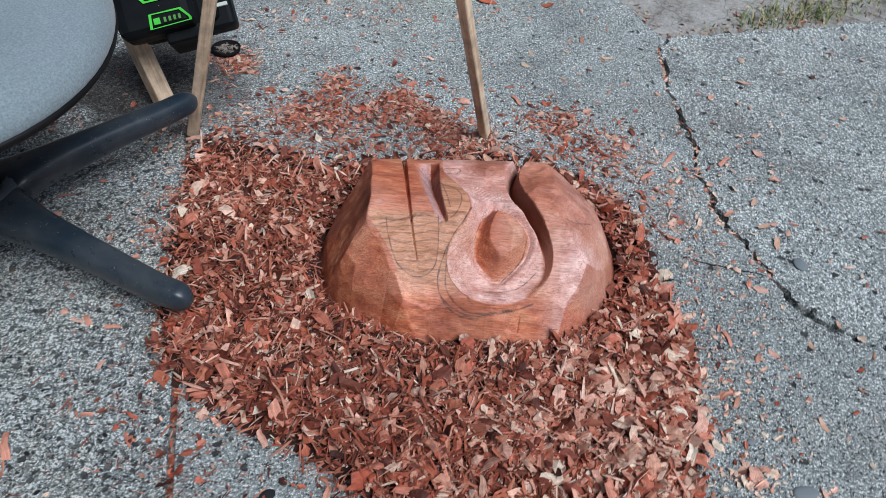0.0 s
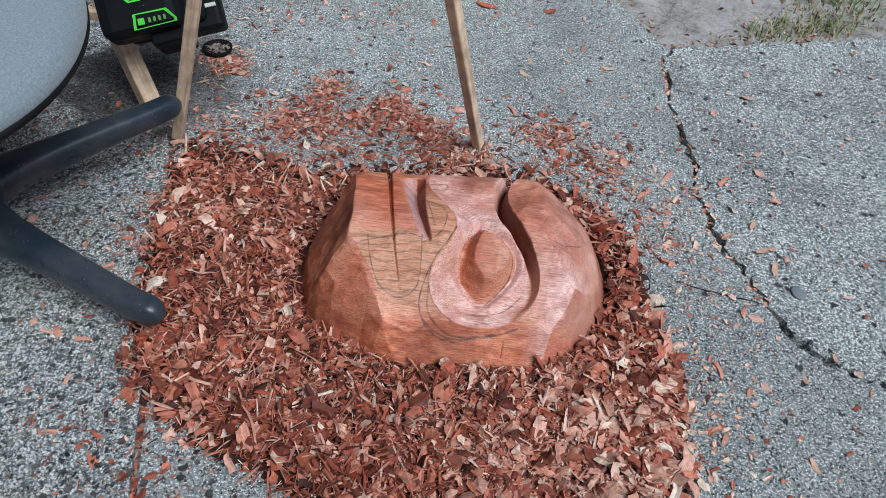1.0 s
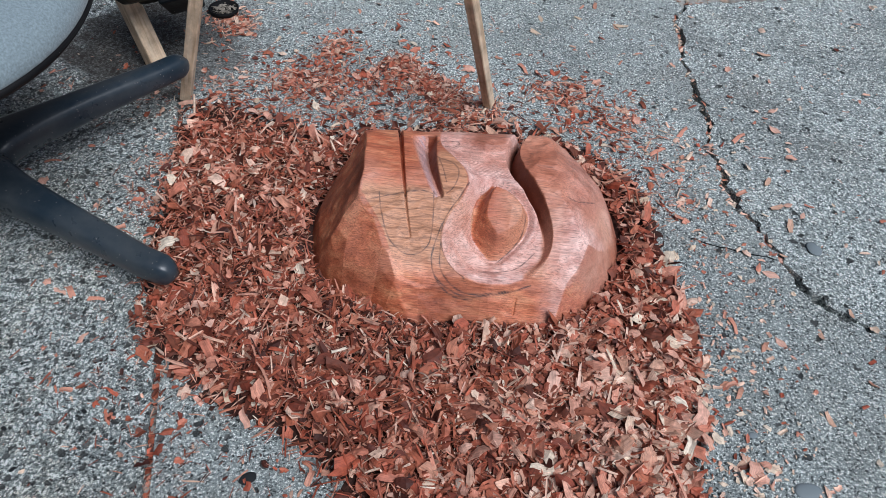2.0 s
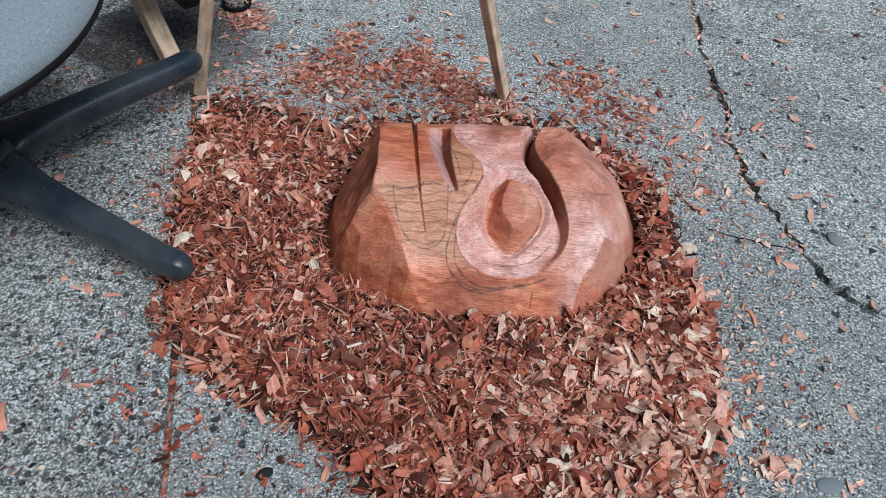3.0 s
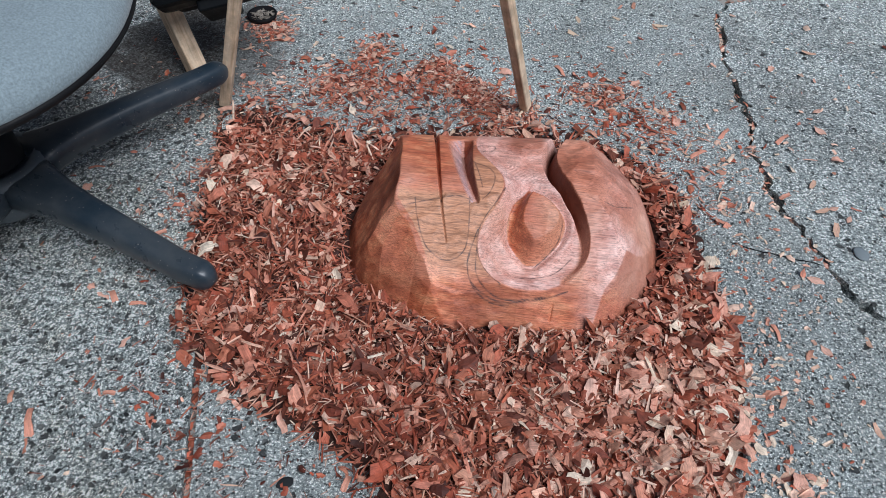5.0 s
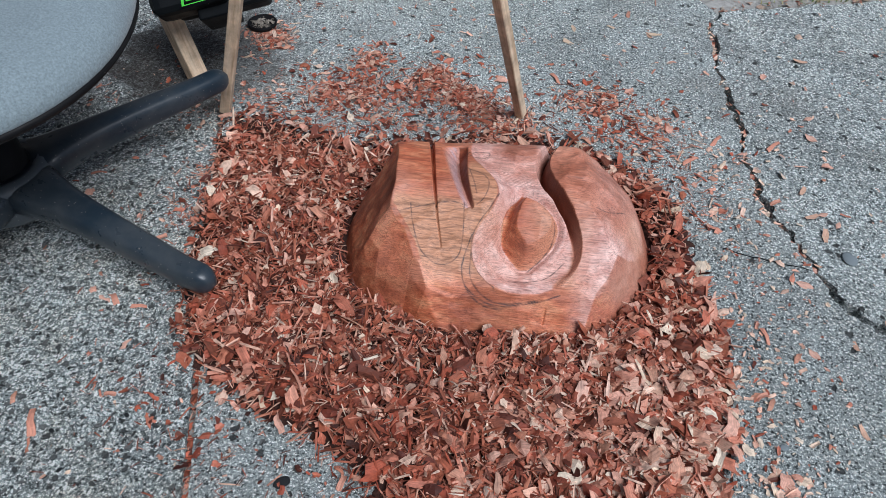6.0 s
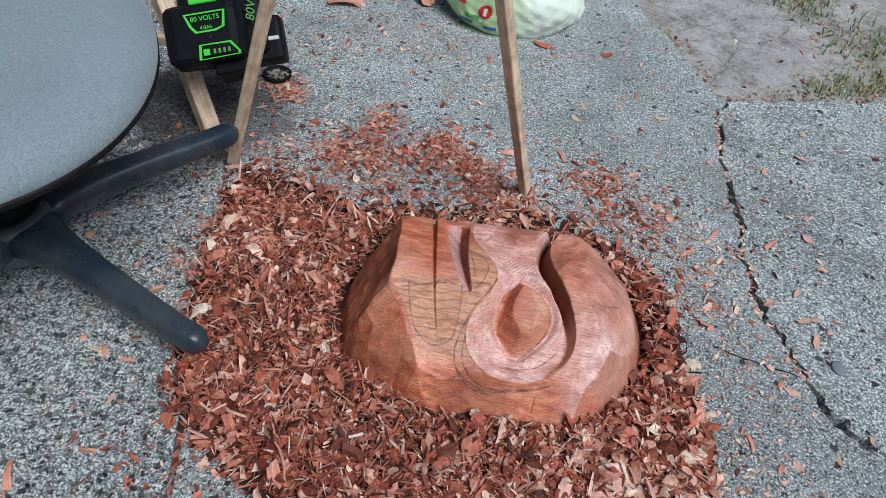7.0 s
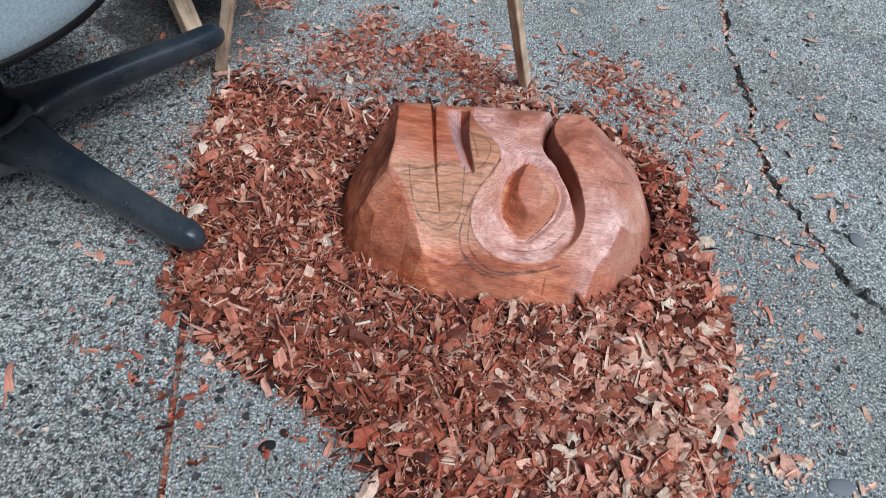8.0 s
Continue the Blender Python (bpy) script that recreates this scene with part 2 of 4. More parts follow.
def plastic(name, colour, rough, dusty=0.25, grain=500):
    m, nt, b = mat(name)
    v = coords(nt)
    d = ramp(nt, noise_tex(nt, v, 9, 6, 0.7), [(0.42, grey(0)), (0.75, grey(dusty))])
    specks = voronoi(nt, v, 330)
    sp = nt.nodes.new("ShaderNodeSeparateColor")
    link(nt, specks.outputs["Color"], sp.inputs[0])
    dot = calc(nt, "MULTIPLY", calc(nt, "LESS_THAN", sp.outputs[0], 0.11 if dusty > 0.1 else 0.01), calc(nt, "LESS_THAN", specks.outputs["Distance"], 0.19))
    col = mixc(nt, d, colour, (.17, .17, .16))
    col = mixc(nt, calc(nt, "MULTIPLY", dot, 0.7), col, (.36, .32, .28))
    link(nt, col, b.inputs["Base Color"])
    rr = ramp(nt, noise_tex(nt, v, 30, 4, 0.6), [(0.3, grey(rough * .8)), (0.7, grey(min(1, rough * 1.3)))])
    link(nt, rr, b.inputs["Roughness"])
    b.inputs["Specular IOR Level"].default_value = 0.5 if dusty > 0.1 else 0.14
    bump(nt, b, noise_tex(nt, v, grain, 2, 0.5), 0.15, 0.0006)
    return m


BLACK = plastic("black_plastic", (.017, .029, .042), 0.31, 0.36)
# hub: dust, and a base lightened for skylight missing under the seat
DUSTY_LIT = plastic("dusty_lit_black_plastic", (.055, .070, .084), 0.45, 0.5)
RUBBER = plastic("black_shell", (.006, .006, .007), 0.6, 0.03)
SAWBODY = plastic("charcoal_plastic", (.004, .0055, .007), 0.5, 0.02)
GREEN = plastic("green_print", (.10, .62, .06), 0.5, 0.03)
PRINTWHITE = plastic("pale_print", (.55, .62, .55), 0.5, 0.03)
REDPRINT = plastic("red_print", (.55, .03, .03), 0.5, 0.03)
BLUEPRINT = plastic("blue_print", (.06, .16, .4), 0.5, 0.03)
GREENBAR = plastic("dark_green_print", (.12, .32, .08), 0.5, 0.03)


def fabric():
    m, nt, b = mat("grey_upholstery")
    v = coords(nt)
    w1 = noise_tex(nt, coords(nt, (1, 1, 1)), 520, 2, 0.6)
    w2 = noise_tex(nt, v, 7, 5, 0.6)
    col = ramp(nt, w1, [(0.3, (.165, .210, .230)), (0.7, (.27, .338, .365))])
    col = mixc(nt, 1.0, col, ramp(nt, w2, [(0.3, grey(0.9)), (0.7, grey(1.06))]), "MULTIPLY")
    link(nt, col, b.inputs["Base Color"])
    b.inputs["Roughness"].default_value = 0.9
    b.inputs["Sheen Weight"].default_value = 0.2
    bump(nt, b, w1, 0.5, 0.001)
    return m


FABRIC = fabric()


def grass_mat():
    m, nt, b = mat("grass_blades")
    geo = nt.nodes.new("ShaderNodeNewGeometry")
    col = ramp(nt, geo.outputs["Random Per Island"], [(0.0, (.06, .13, .03)), (0.35, (.14, .25, .06)), (0.6, (.30, .28, .12)), (1.0, (.55, .44, .28))])
    link(nt, col, b.inputs["Base Color"])
    b.inputs["Roughness"].default_value = 0.6
    return m


GRASS = grass_mat()


def bag_mat():
    m, nt, b = mat("carrier_bag_film")
    v = coords(nt)
    sx = nt.nodes.new("ShaderNodeSeparateXYZ")
    link(nt, v, sx.inputs[0])
    f = calc(nt, "ADD", sx.outputs[0], calc(nt, "MULTIPLY", noise_tex(nt, v, 12, 4, 0.6), 0.10))
    col = ramp(nt, f, [(0.0, (.50, .72, .36)), (0.06, (.60, .78, .46)), (0.12, (.76, .86, .72)), (1.0, (.84, .88, .87))])
    link(nt, col, b.inputs["Base Color"])
    b.inputs["Roughness"].default_value = 0.38
    bump(nt, b, noise_tex(nt, v, 22, 5, 0.7), 0.6, 0.006)
    return m


BAG = bag_mat()


# ---- mesh helpers ----
def mesh_ob(name, verts, faces, material, parent=None, label="", smooth=False):
    me = bpy.data.meshes.new(name)
    me.from_pydata([tuple(map(float, p)) for p in verts], [], faces)
    me.materials.append(material)
    if smooth:
        me.polygons.foreach_set("use_smooth", [True] * len(me.polygons))
    me.update()
    ob = new(name, me)
    ob.parent = parent
    return tagged(ob, label)


def part(name, bm, material, parent, label="", smooth=False):
    me = bpy.data.meshes.new(name)
    bm.to_mesh(me)
    bm.free()
    me.materials.append(material)
    if smooth:
        me.polygons.foreach_set("use_smooth", [True] * len(me.polygons))
    ob = new(name, me)
    ob.parent = parent
    return tagged(ob, label)


def box_bm(size, m=None, bevel=0.0, segments=2):
    bm = bmesh.new()
    bmesh.ops.create_cube(bm, size=1.0, matrix=Matrix.Diagonal((*size, 1)))
    if bevel:
        bmesh.ops.bevel(bm, geom=bm.edges[:], offset=bevel, segments=segments, affect="EDGES", profile=0.6)
    if m is not None:
        bm.transform(m)
    return bm


def thing(name, at, label, category, group="", kind=""):
    ob = new(name)
    ob.location = at
    return tagged(ob, label, category, group, kind)


def loft(rings, closed=True):
    """Verts and faces through rings of equally many points, capped at both ends."""
    n = len(rings[0])
    verts = [p for r in rings for p in r]
    faces = []
    for i in range(len(rings) - 1):
        for j in range(n):
            k = (j + 1) % n
            faces.append((i * n + j, i * n + k, (i + 1) * n + k, (i + 1) * n + j))
    faces.append(tuple(range(n))[::-1])
    faces.append(tuple((len(rings) - 1) * n + j for j in range(n)))
    return verts, faces


def chaikin(pts, times=2):
    pts = [np.array(p, float) for p in pts]
    for _ in range(times):
        out = [pts[0]]
        for a, b in zip(pts, pts[1:]):
            out += [a * .75 + b * .25, a * .25 + b * .75]
        out.append(pts[-1])
        pts = out
    return np.array(pts)


def dist_line(X, Y, pts):
    """Distance of many points to a polyline, and how far along it (0 to 1) the nearest place lies."""
    best = np.full(X.shape, 9.0)
    along = np.zeros(X.shape)
    seg = np.hypot(np.diff(pts[:, 0]), np.diff(pts[:, 1]))
    total, run = seg.sum(), 0.0
    for (ax, ay), (bx, by), ll in zip(pts, pts[1:], seg):
        t = np.clip(((X - ax) * (bx - ax) + (Y - ay) * (by - ay)) / (ll * ll + 1e-12), 0, 1)
        d = np.hypot(X - ax - t * (bx - ax), Y - ay - t * (by - ay))
        hit = d < best
        best = np.where(hit, d, best)
        along = np.where(hit, (run + t * ll) / total, along)
        run += ll
    return best, along


def inside(X, Y, poly):
    res = np.zeros(np.shape(X), bool)
    for (ax, ay), (bx, by) in zip(poly, np.roll(poly, -1, axis=0)):
        if ay != by:
            res ^= ((ay > Y) != (by > Y)) & (X < (bx - ax) * (Y - ay) / (by - ay) + ax)
    return res


def step(v):
    v = np.clip(v, 0, 1)
    return v * v * (3 - 2 * v)


def fbm(X, Y, seed, scale):
    """Cheap smooth noise for arrays: a few turned sine waves."""
    r = np.random.RandomState(seed)
    out = np.zeros(np.shape(X))
    for i in range(10):
        a, f, p = r.uniform(0, 6.28), scale * r.uniform(.5, 2.2), r.uniform(0, 6.28)
        out = out + np.sin((X * math.cos(a) + Y * math.sin(a)) * f + p)
    return out / 10 ** .5


# ---- ground and slabs ----
ground = mesh_ob("ground", *[([(-70, -70, -.022), (70, -70, -.022), (70, 70, -.022), (-70, 70, -.022)], [(0, 1, 2, 3)])][0], SOIL)
tagged(ground, "dry cracked bare soil beside the slabs", "ground", kind="structure")

rs = np.random.RandomState(4)


def jagged(pts, step_len, amount, seed):
    r = np.random.RandomState(seed)
    out = [np.array(pts[0], float)]
    for a, b in zip(pts, pts[1:]):
        a, b = np.array(a, float), np.array(b, float)
        n = max(1, int(np.hypot(*(b - a)) / step_len))
        for i in range(1, n + 1):
            p = a + (b - a) * i / n
            if i < n:
                p = p + r.normal(0, amount, 2)
            out.append(p)
    return out


def slab(name, outline, material, label, top=0.0):
    """A cast slab with a slightly rounded edge, from its outline (anticlockwise)."""
    bm = bmesh.new()
    vs = [bm.verts.new((p[0], p[1], top)) for p in outline]
    f = bm.faces.new(vs)
    ext = bmesh.ops.extrude_face_region(bm, geom=[f])
    for v in ext["geom"]:
        if isinstance(v, bmesh.types.BMVert):
            v.co.z -= 0.1
    bm.normal_update()
    bmesh.ops.recalc_face_normals(bm, faces=bm.faces[:])
    ob = part(name, bm, material, None)
    return tagged(ob, label, "concrete slab", kind="structure")


CRACK = [(.520, 1.440), (.500, 1.392), (.505, 1.28), (.514, 1.18), (.526, 1.12), (.527, 1.04), (.535, .972), (.538, .93), (.572, .886), (.590, .836), (.608, .788), (.634, .757), (.71, .722), (.95, .66), (1.6, .5), (4.0, .1)]
near = jagged(CRACK, 0.008, 0.0034, 11)
far = [p + np.array((.003 + .008 * abs(math.sin(i * .13)) ** 3 + rs.uniform(0, .006) + .002 * (i > 70), .003 + rs.uniform(-.002, .002))) for i, p in enumerate(jagged(CRACK, 0.008, 0.0034, 11))]
jx = lambda y: -.094 - (y - .50) * .3057
edge_up = jagged([(.520, 1.440), (.486, 1.492), (.424, 1.638), (.339, 1.79), (-.9, 4.6)], 0.03, 0.004, 5)
main_outline = [(jx(-3), -3.0), (5.0, -3.0), (4.0, -.2)] + [tuple(p) for p in near[::-1]] + [tuple(p) for p in edge_up[1:]] + [(jx(5), 5.0)]
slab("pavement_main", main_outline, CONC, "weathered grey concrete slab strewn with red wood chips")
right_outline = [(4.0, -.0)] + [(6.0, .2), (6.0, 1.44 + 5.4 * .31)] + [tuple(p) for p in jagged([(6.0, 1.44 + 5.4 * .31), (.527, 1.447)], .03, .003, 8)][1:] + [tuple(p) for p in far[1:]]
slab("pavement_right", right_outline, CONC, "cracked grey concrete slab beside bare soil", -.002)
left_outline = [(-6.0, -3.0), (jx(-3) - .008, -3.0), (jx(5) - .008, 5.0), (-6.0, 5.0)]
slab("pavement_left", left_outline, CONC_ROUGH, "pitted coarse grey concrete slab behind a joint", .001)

# dark upright panel out of view, added to keep light off the left
wall = mesh_ob("shade_panel_west", *loft([[(-2.0, -6, z), (-1.8, -6, z), (-1.8, 7, z), (-2.0, 7, z)] for z in (-.02, 2.6)]), SHADE_PANEL)
tagged(wall, "plain dark unseen panel added to block light beside the slabs", "wall", kind="structure")

# ---- carving ----
GRID = 0.0008
gx, gy = np.arange(-.02, .40, GRID), np.arange(.64, .935, GRID)
X, Y = np.meshgrid(gx, gy)


FOOT = chaikin([(.004, .835), (-.001, .798), (.015, .733), (.040, .706), (.070, .690), (.130, .666), (.171, .662), (.221, .666), (.285, .675), (.304, .683), (.322, .696), (.344, .713), (.366, .744), (.377, .773), (.383, .805), (.382, .845), (.362, .905), (.30, .935), (.03, .91), (.004, .835)], 1)


def carving_form(X, Y):
    """Height of the half log with its sawn ends, before any hollow is cut into it."""
    s = Y - (.664 + .115 * (X - .12))
    body = np.interp(s, [-.012, 0, .026, .065, .10, .13, .16, .19, .207, .235, .25], [-.012, .008, .05, .083, .105, .114, .1155, .113, .107, .06, -.01])
    edge, _ = dist_line(X, Y, FOOT)
    wall_z = .006 + 2.5 * np.where(inside(X, Y, FOOT), edge, -edge)
    planes = [body,
              .112 - 1.57 * (-.985 * (X - .065) - .175 * (Y - .80)),
              .093 + .71 * (X - .095) + 1.32 * (Y - .734),
              .1185 - .34 * (X - .285) - .05 * (Y - .80),
              .012 + 1.45 * ((.385 - X) + .1 * (Y - .785)),
              .016 + 3.0 * (-.60 * (X - .320) + .80 * (Y - .685)),
              .108 - 1.15 * (.83 * (X - .318) + .55 * (Y - .838)),
              wall_z]
    k = .0022 + .0055 * step((X - .27) / .05)
    kl = .006
    left = -kl * np.log(np.exp(-np.clip(planes[1], -.2, .3) / kl) + np.exp(-np.clip(planes[2], -.2, .3) / kl)) + .002
    z = -k * np.log(sum(np.exp(-np.clip(p, -.2, .3) / k) for p in [body, left] + planes[3:]))
    return z, planes


ZS, planes = carving_form(X, Y)
# adze facets: tangent planes of the form at scattered places, each a little tilted
rs = np.random.RandomState(23)
ZF = np.full(X.shape, 9.0)
facet_tone = np.full(X.shape, .5)
grad_y, grad_x = np.gradient(ZS, GRID)
for fx_, fy_ in zip(rs.uniform(.0, .385, 170), rs.uniform(.665, .90, 170)):
    i, j = int((fx_ - gx[0]) / GRID), int((fy_ - gy[0]) / GRID)
    if ZS[j, i] > .012 and not (ZS[j, i] > .104 and fx_ < .25):
        p = ZS[j, i] + (grad_x[j, i] + rs.normal(0, .14)) * (X - fx_) + (grad_y[j, i] + rs.normal(0, .16)) * (Y - fy_)
        p = p + rs.uniform(.0, .0014) + 4.5 * ((X - fx_) ** 2 + (Y - fy_) ** 2)
        facet_tone = np.where(p < ZF, rs.rand(), facet_tone)
        ZF = np.minimum(ZF, p)
ZF = np.clip(ZF, ZS - .0040, ZS + .0028)
Z0 = ZF + .0003 * fbm(X, Y, 3, 90) + .0004 * fbm(X, Y, 9, 38)
SLIT = chaikin([(.088, .915), (.100, .862), (.109, .817), (.117, .781), (.125, .750), (.133, .727)])
CUT = chaikin([(.134, .862), (.136, .852), (.141, .824), (.150, .795), (.163, .767)])
BROW = chaikin([(.266, .905), (.255, .885), (.247, .866), (.246, .846), (.254, .820), (.268, .800), (.280, .782), (.289, .766), (.294, .750), (.294, .736), (.287, .722), (.276, .710)])
SOCKET = chaikin([(.152, .895), (.146, .862), (.153, .838), (.169, .822), (.184, .806), (.191, .790), (.186, .773), (.174, .756), (.167, .741), (.167, .727), (.173, .714), (.189, .702), (.208, .698), (.226, .697), (.251, .700), (.276, .710)])
ALMOND = chaikin([(.218, .807), (.205, .788), (.198, .769), (.200, .751), (.211, .739), (.229, .727), (.246, .737), (.259, .750), (.266, .765), (.260, .780), (.244, .795), (.218, .807)])
zone = inside(X, Y, np.vstack([SOCKET, BROW[::-1]]))
dl, _ = dist_line(X, Y, SOCKET)
dc, ac = dist_line(X, Y, BROW)
din, _ = dist_line(X, Y, ALMOND)
eye = inside(X, Y, ALMOND)
back = 1 - .60 * step((Y - .815) / .05)
lefty = step((.262 - X) / .058)
floor_cut = (.0026 * step(dl / .0020) + .0125 * back * step(dl / .026)) * step(dc / .009)
brow_deep = np.interp(ac, [0, .12, .3, .55, .75, .9, 1], [.014, .027, .034, .030, .020, .009, .002])
brow_wall = brow_deep * np.clip(dc / .0078, 0, 1) * np.exp(-np.clip(dc - .0078, 0, 1) / .007)
low = np.where(zone, np.maximum(floor_cut, brow_wall), 0.0)
hump = step((Y - .848 - .35 * np.abs(X - .205)) / .006) * step((X - .168) / .03) * step((.240 - X) / .015)
low = low * (1 - .9 * hump) * (1 - step((Y - .857) / .012) * step((dc - .010) / .006))
trench = np.where(zone & ~eye, .0095 * lefty * np.exp(-(din / .0075) ** 2) + .0022 * (1 - lefty) * np.exp(-(din / .003) ** 2), 0)
lid = np.where(zone & ~eye, .0045 * (1 - lefty) * np.exp(-((din - .0085) / .0045) ** 2) * step((dc - .006) / .006), 0)
dome = (low + .0016 + .0095 * lefty) * (1 - step(din / (.010 + .011 * lefty))) - .0012 * step(din / .02)
low = np.where(eye, dome, low + trench - np.minimum(lid, .8 * low))
ds, as_ = dist_line(X, Y, SLIT)
wide = .0032 * (1 - as_) + .0009
slit = (.015 * (1 - .75 * as_)) * np.clip(1.6 * (1 - ds / wide), 0, 1) * (1 - .7 * step((Y - .868) / .01))
dk, ak = dist_line(X, Y, CUT)
left_of = X < np.interp(Y, CUT[::-1, 1], CUT[::-1, 0])
cut_deep = .027 * (1 - .75 * ak ** 1.5) * step(ak / .10) * step((.866 - Y) / .006)
scoop = cut_deep * np.where(left_of, np.clip(1 - dk / (.023 - .012 * ak), 0, 1) ** 1.35, np.clip(1 - dk / (.0110 - .0085 * ak), 0, 1))
scoop = np.where(ak > .995, scoop * np.exp(-(dk / .0015) ** 2), scoop)
scoop = scoop + np.where(left_of, .0007 * np.abs(np.sin((Y + .2 * X) * 1500 + 2 * fbm(X, Y, 22, 90))) * np.clip(scoop / .008, 0, 1), 0)
NICK = np.array([(.2590, .684), (.2600, .693)])
dn, _ = dist_line(X, Y, NICK)
# gouge strokes: a herringbone over the bridge, short ripples round the eye
along = X - .150 + .18 * (Y - .835)
across = Y - (.842 - .20 * (X - .150))
chevron = np.where(zone & (Y > .808) & (hump < .3), .0008 * np.abs(np.sin((along + .9 * np.abs(across)) * 760)) * step((.03 - np.abs(across)) / .01), 0)
strokes = np.where(zone & ~eye & (Y <= .82), .0004 * np.abs(np.sin(dl * 900 + 3 * fbm(X, Y, 21, 45))) * (.4 + .6 * step(fbm(X, Y, 24, 70))), 0)
rasp = np.where(eye, .00022 * lefty * np.abs(np.sin((X + .35 * Y) * 1300 + 2.5 * fbm(X, Y, 26, 60))), 0)
rs = np.random.RandomState(91)
near_cut = np.full(X.shape, 9.0)
for cx, cy, turn in zip(rs.uniform(-.02, .40, 520), rs.uniform(.64, .935, 520), rs.normal(.35, .5, 520)):
    u, w = (X - cx) * math.cos(turn) + (Y - cy) * math.sin(turn), (Y - cy) * math.cos(turn) - (X - cx) * math.sin(turn)
    near_cut = np.minimum(near_cut, (u / .017) ** 2 + (w / .009) ** 2)
flat_top = step((ZS - .098) / .01) * (X < .19)
facet = .0015 * np.clip(1 - near_cut, -.2, 1) * (1 - .75 * flat_top) * np.where(zone, .35, 1.0) + .0002 * fbm(X * .4, Y, 63, 420)
Z = Z0 - facet - np.maximum(np.maximum(low, slit), scoop) - .004 * np.exp(-(dn / .0012) ** 2) - chevron - strokes - rasp

LINES = [chaikin(l) for l in (
    [(.091, .765), (.097, .742), (.107, .723), (.116, .714), (.134, .710), (.151, .716), (.158, .731), (.153, .772)],
    [(.167, .741), (.159, .720), (.160, .704), (.170, .693), (.192, .688), (.217, .689), (.245, .694), (.275, .704)],
    [(.168, .727), (.169, .705), (.180, .694), (.199, .690), (.224, .691), (.252, .697)],
    [(.162, .727), (.159, .709), (.166, .694), (.185, .686), (.211, .687)],
    [(.148, .822), (.153, .816), (.170, .812), (.180, .799), (.176, .778), (.168, .769)],
    [(.153, .816), (.160, .800), (.166, .783)],
    [(.146, .845), (.158, .858), (.176, .861), (.165, .846), (.150, .842)],
    [(.192, .790), (.186, .773), (.174, .756), (.167, .741), (.168, .725), (.177, .711), (.199, .699)],
    [(.252, .782), (.261, .769), (.260, .755), (.250, .741), (.235, .729)],
    [(.214, .711), (.234, .712), (.258, .722), (.276, .740)],
    [(.305, .792), (.322, .795), (.341, .809)],
    [(.084, .757), (.111, .765), (.124, .766), (.138, .770), (.152, .768)])]
pencil = np.zeros(X.shape)
for i, l in enumerate(LINES):
    d, a = dist_line(X, Y, l)
    pencil = np.maximum(pencil, 1.3 * np.exp(-(d / .00052) ** 2) * (.72 + .28 * np.sin(a * 40 + i)))
fresh_lit = np.where(zone & ~eye, step(dl / .003) * step((dc - .008) / .005), 0.0) * (.75 + .2 * fbm(X, Y, 31, 50))
end_face = np.minimum(planes[1], planes[2]) - planes[0]
# left end: dark red wood, darkened too as the side away from the light
aged_shaded = np.clip(.9 - end_face / .004, 0, 1) * (.10 + .85 * step((planes[2] - planes[1] + .012) / .035)) * (.8 + .2 * fbm(X, Y, 33, 45))
# slit and brow wall: shade of the recess put into the colour
aged_shaded = np.maximum(aged_shaded, np.clip(slit * 200, 0, .9))
aged_shaded = np.maximum(aged_shaded, np.where(zone, .95 * (1 - step((dc - .0075) / .004)), 0) * (1 - step((ac - .6) / .3)))
# left flank of the eye: reddish wood plus painted shade
aged_shaded = np.maximum(aged_shaded, np.where(eye, .42 * (1 - step((X - .196) / .05)) * (.7 + .5 * fbm(X * 2.5, Y, 28, 60)), 0))
# right wall of the cut: shade of the notch as dark red
aged_shaded = np.maximum(aged_shaded, np.where(~left_of, .95 * np.clip(scoop / .003, 0, 1), 0))
# right side: pinkish wood, its lower part paler for the stronger light there
fresh_lit = np.maximum(fresh_lit, (.34 + .52 * step((.790 - Y) / .03)) * step((X - .275) / .05) * ~zone * (.85 + .3 * fbm(X, Y, 35, 40)))
fresh_lit = np.maximum(fresh_lit, .55 * step(scoop / .006) * left_of) * (1 - .9 * hump)
aged_shaded = np.maximum(aged_shaded, .32 * hump)
cut_end = step((np.minimum(planes[0], np.minimum(planes[3], planes[4])) - planes[5]) / .004)
aged_shaded = np.maximum(aged_shaded, .22 * cut_end)
fresh_lit = fresh_lit * (1 - .55 * cut_end)
base_cut = step((np.minimum(planes[0], np.minimum(np.minimum(planes[1], planes[2]), planes[4])) - planes[7]) / .003)
aged_shaded = np.maximum(aged_shaded, (.30 + .25 * (X < .1)) * base_cut * (.8 + .3 * fbm(X, Y, 34, 50)))
fresh_lit = fresh_lit * (1 - .8 * base_cut)
growth = np.hypot(Y - (.664 + .115 * (X - .12)) - .13, ZS - np.maximum(low, scoop) + .12) + .035 * (X - .2) * (X - .2)
rosy = .95 * step((.16 - X - .35 * (.76 - Y)) / .10) * (.8 + .4 * fbm(X, Y, 38, 40)) * (1 - fresh_lit)
rosy = np.maximum(rosy, np.where(eye, .9 * (1 - step((X - .225) / .03)), 0) * (.8 + .5 * fbm(X, Y, 39, 60)))
rosy = np.maximum(rosy, .85 * step((.705 - Y + .115 * (X - .12)) / .025) * (.8 + .5 * fbm(X, Y, 44, 30)))
amber = .03 * step((np.minimum(planes[0], planes[1]) - planes[2]) / .004)
planed = step((Y - .695) / .02) * step((.778 - Y) / .012) * (end_face > .006) * (X < .20) * (1 - fresh_lit)
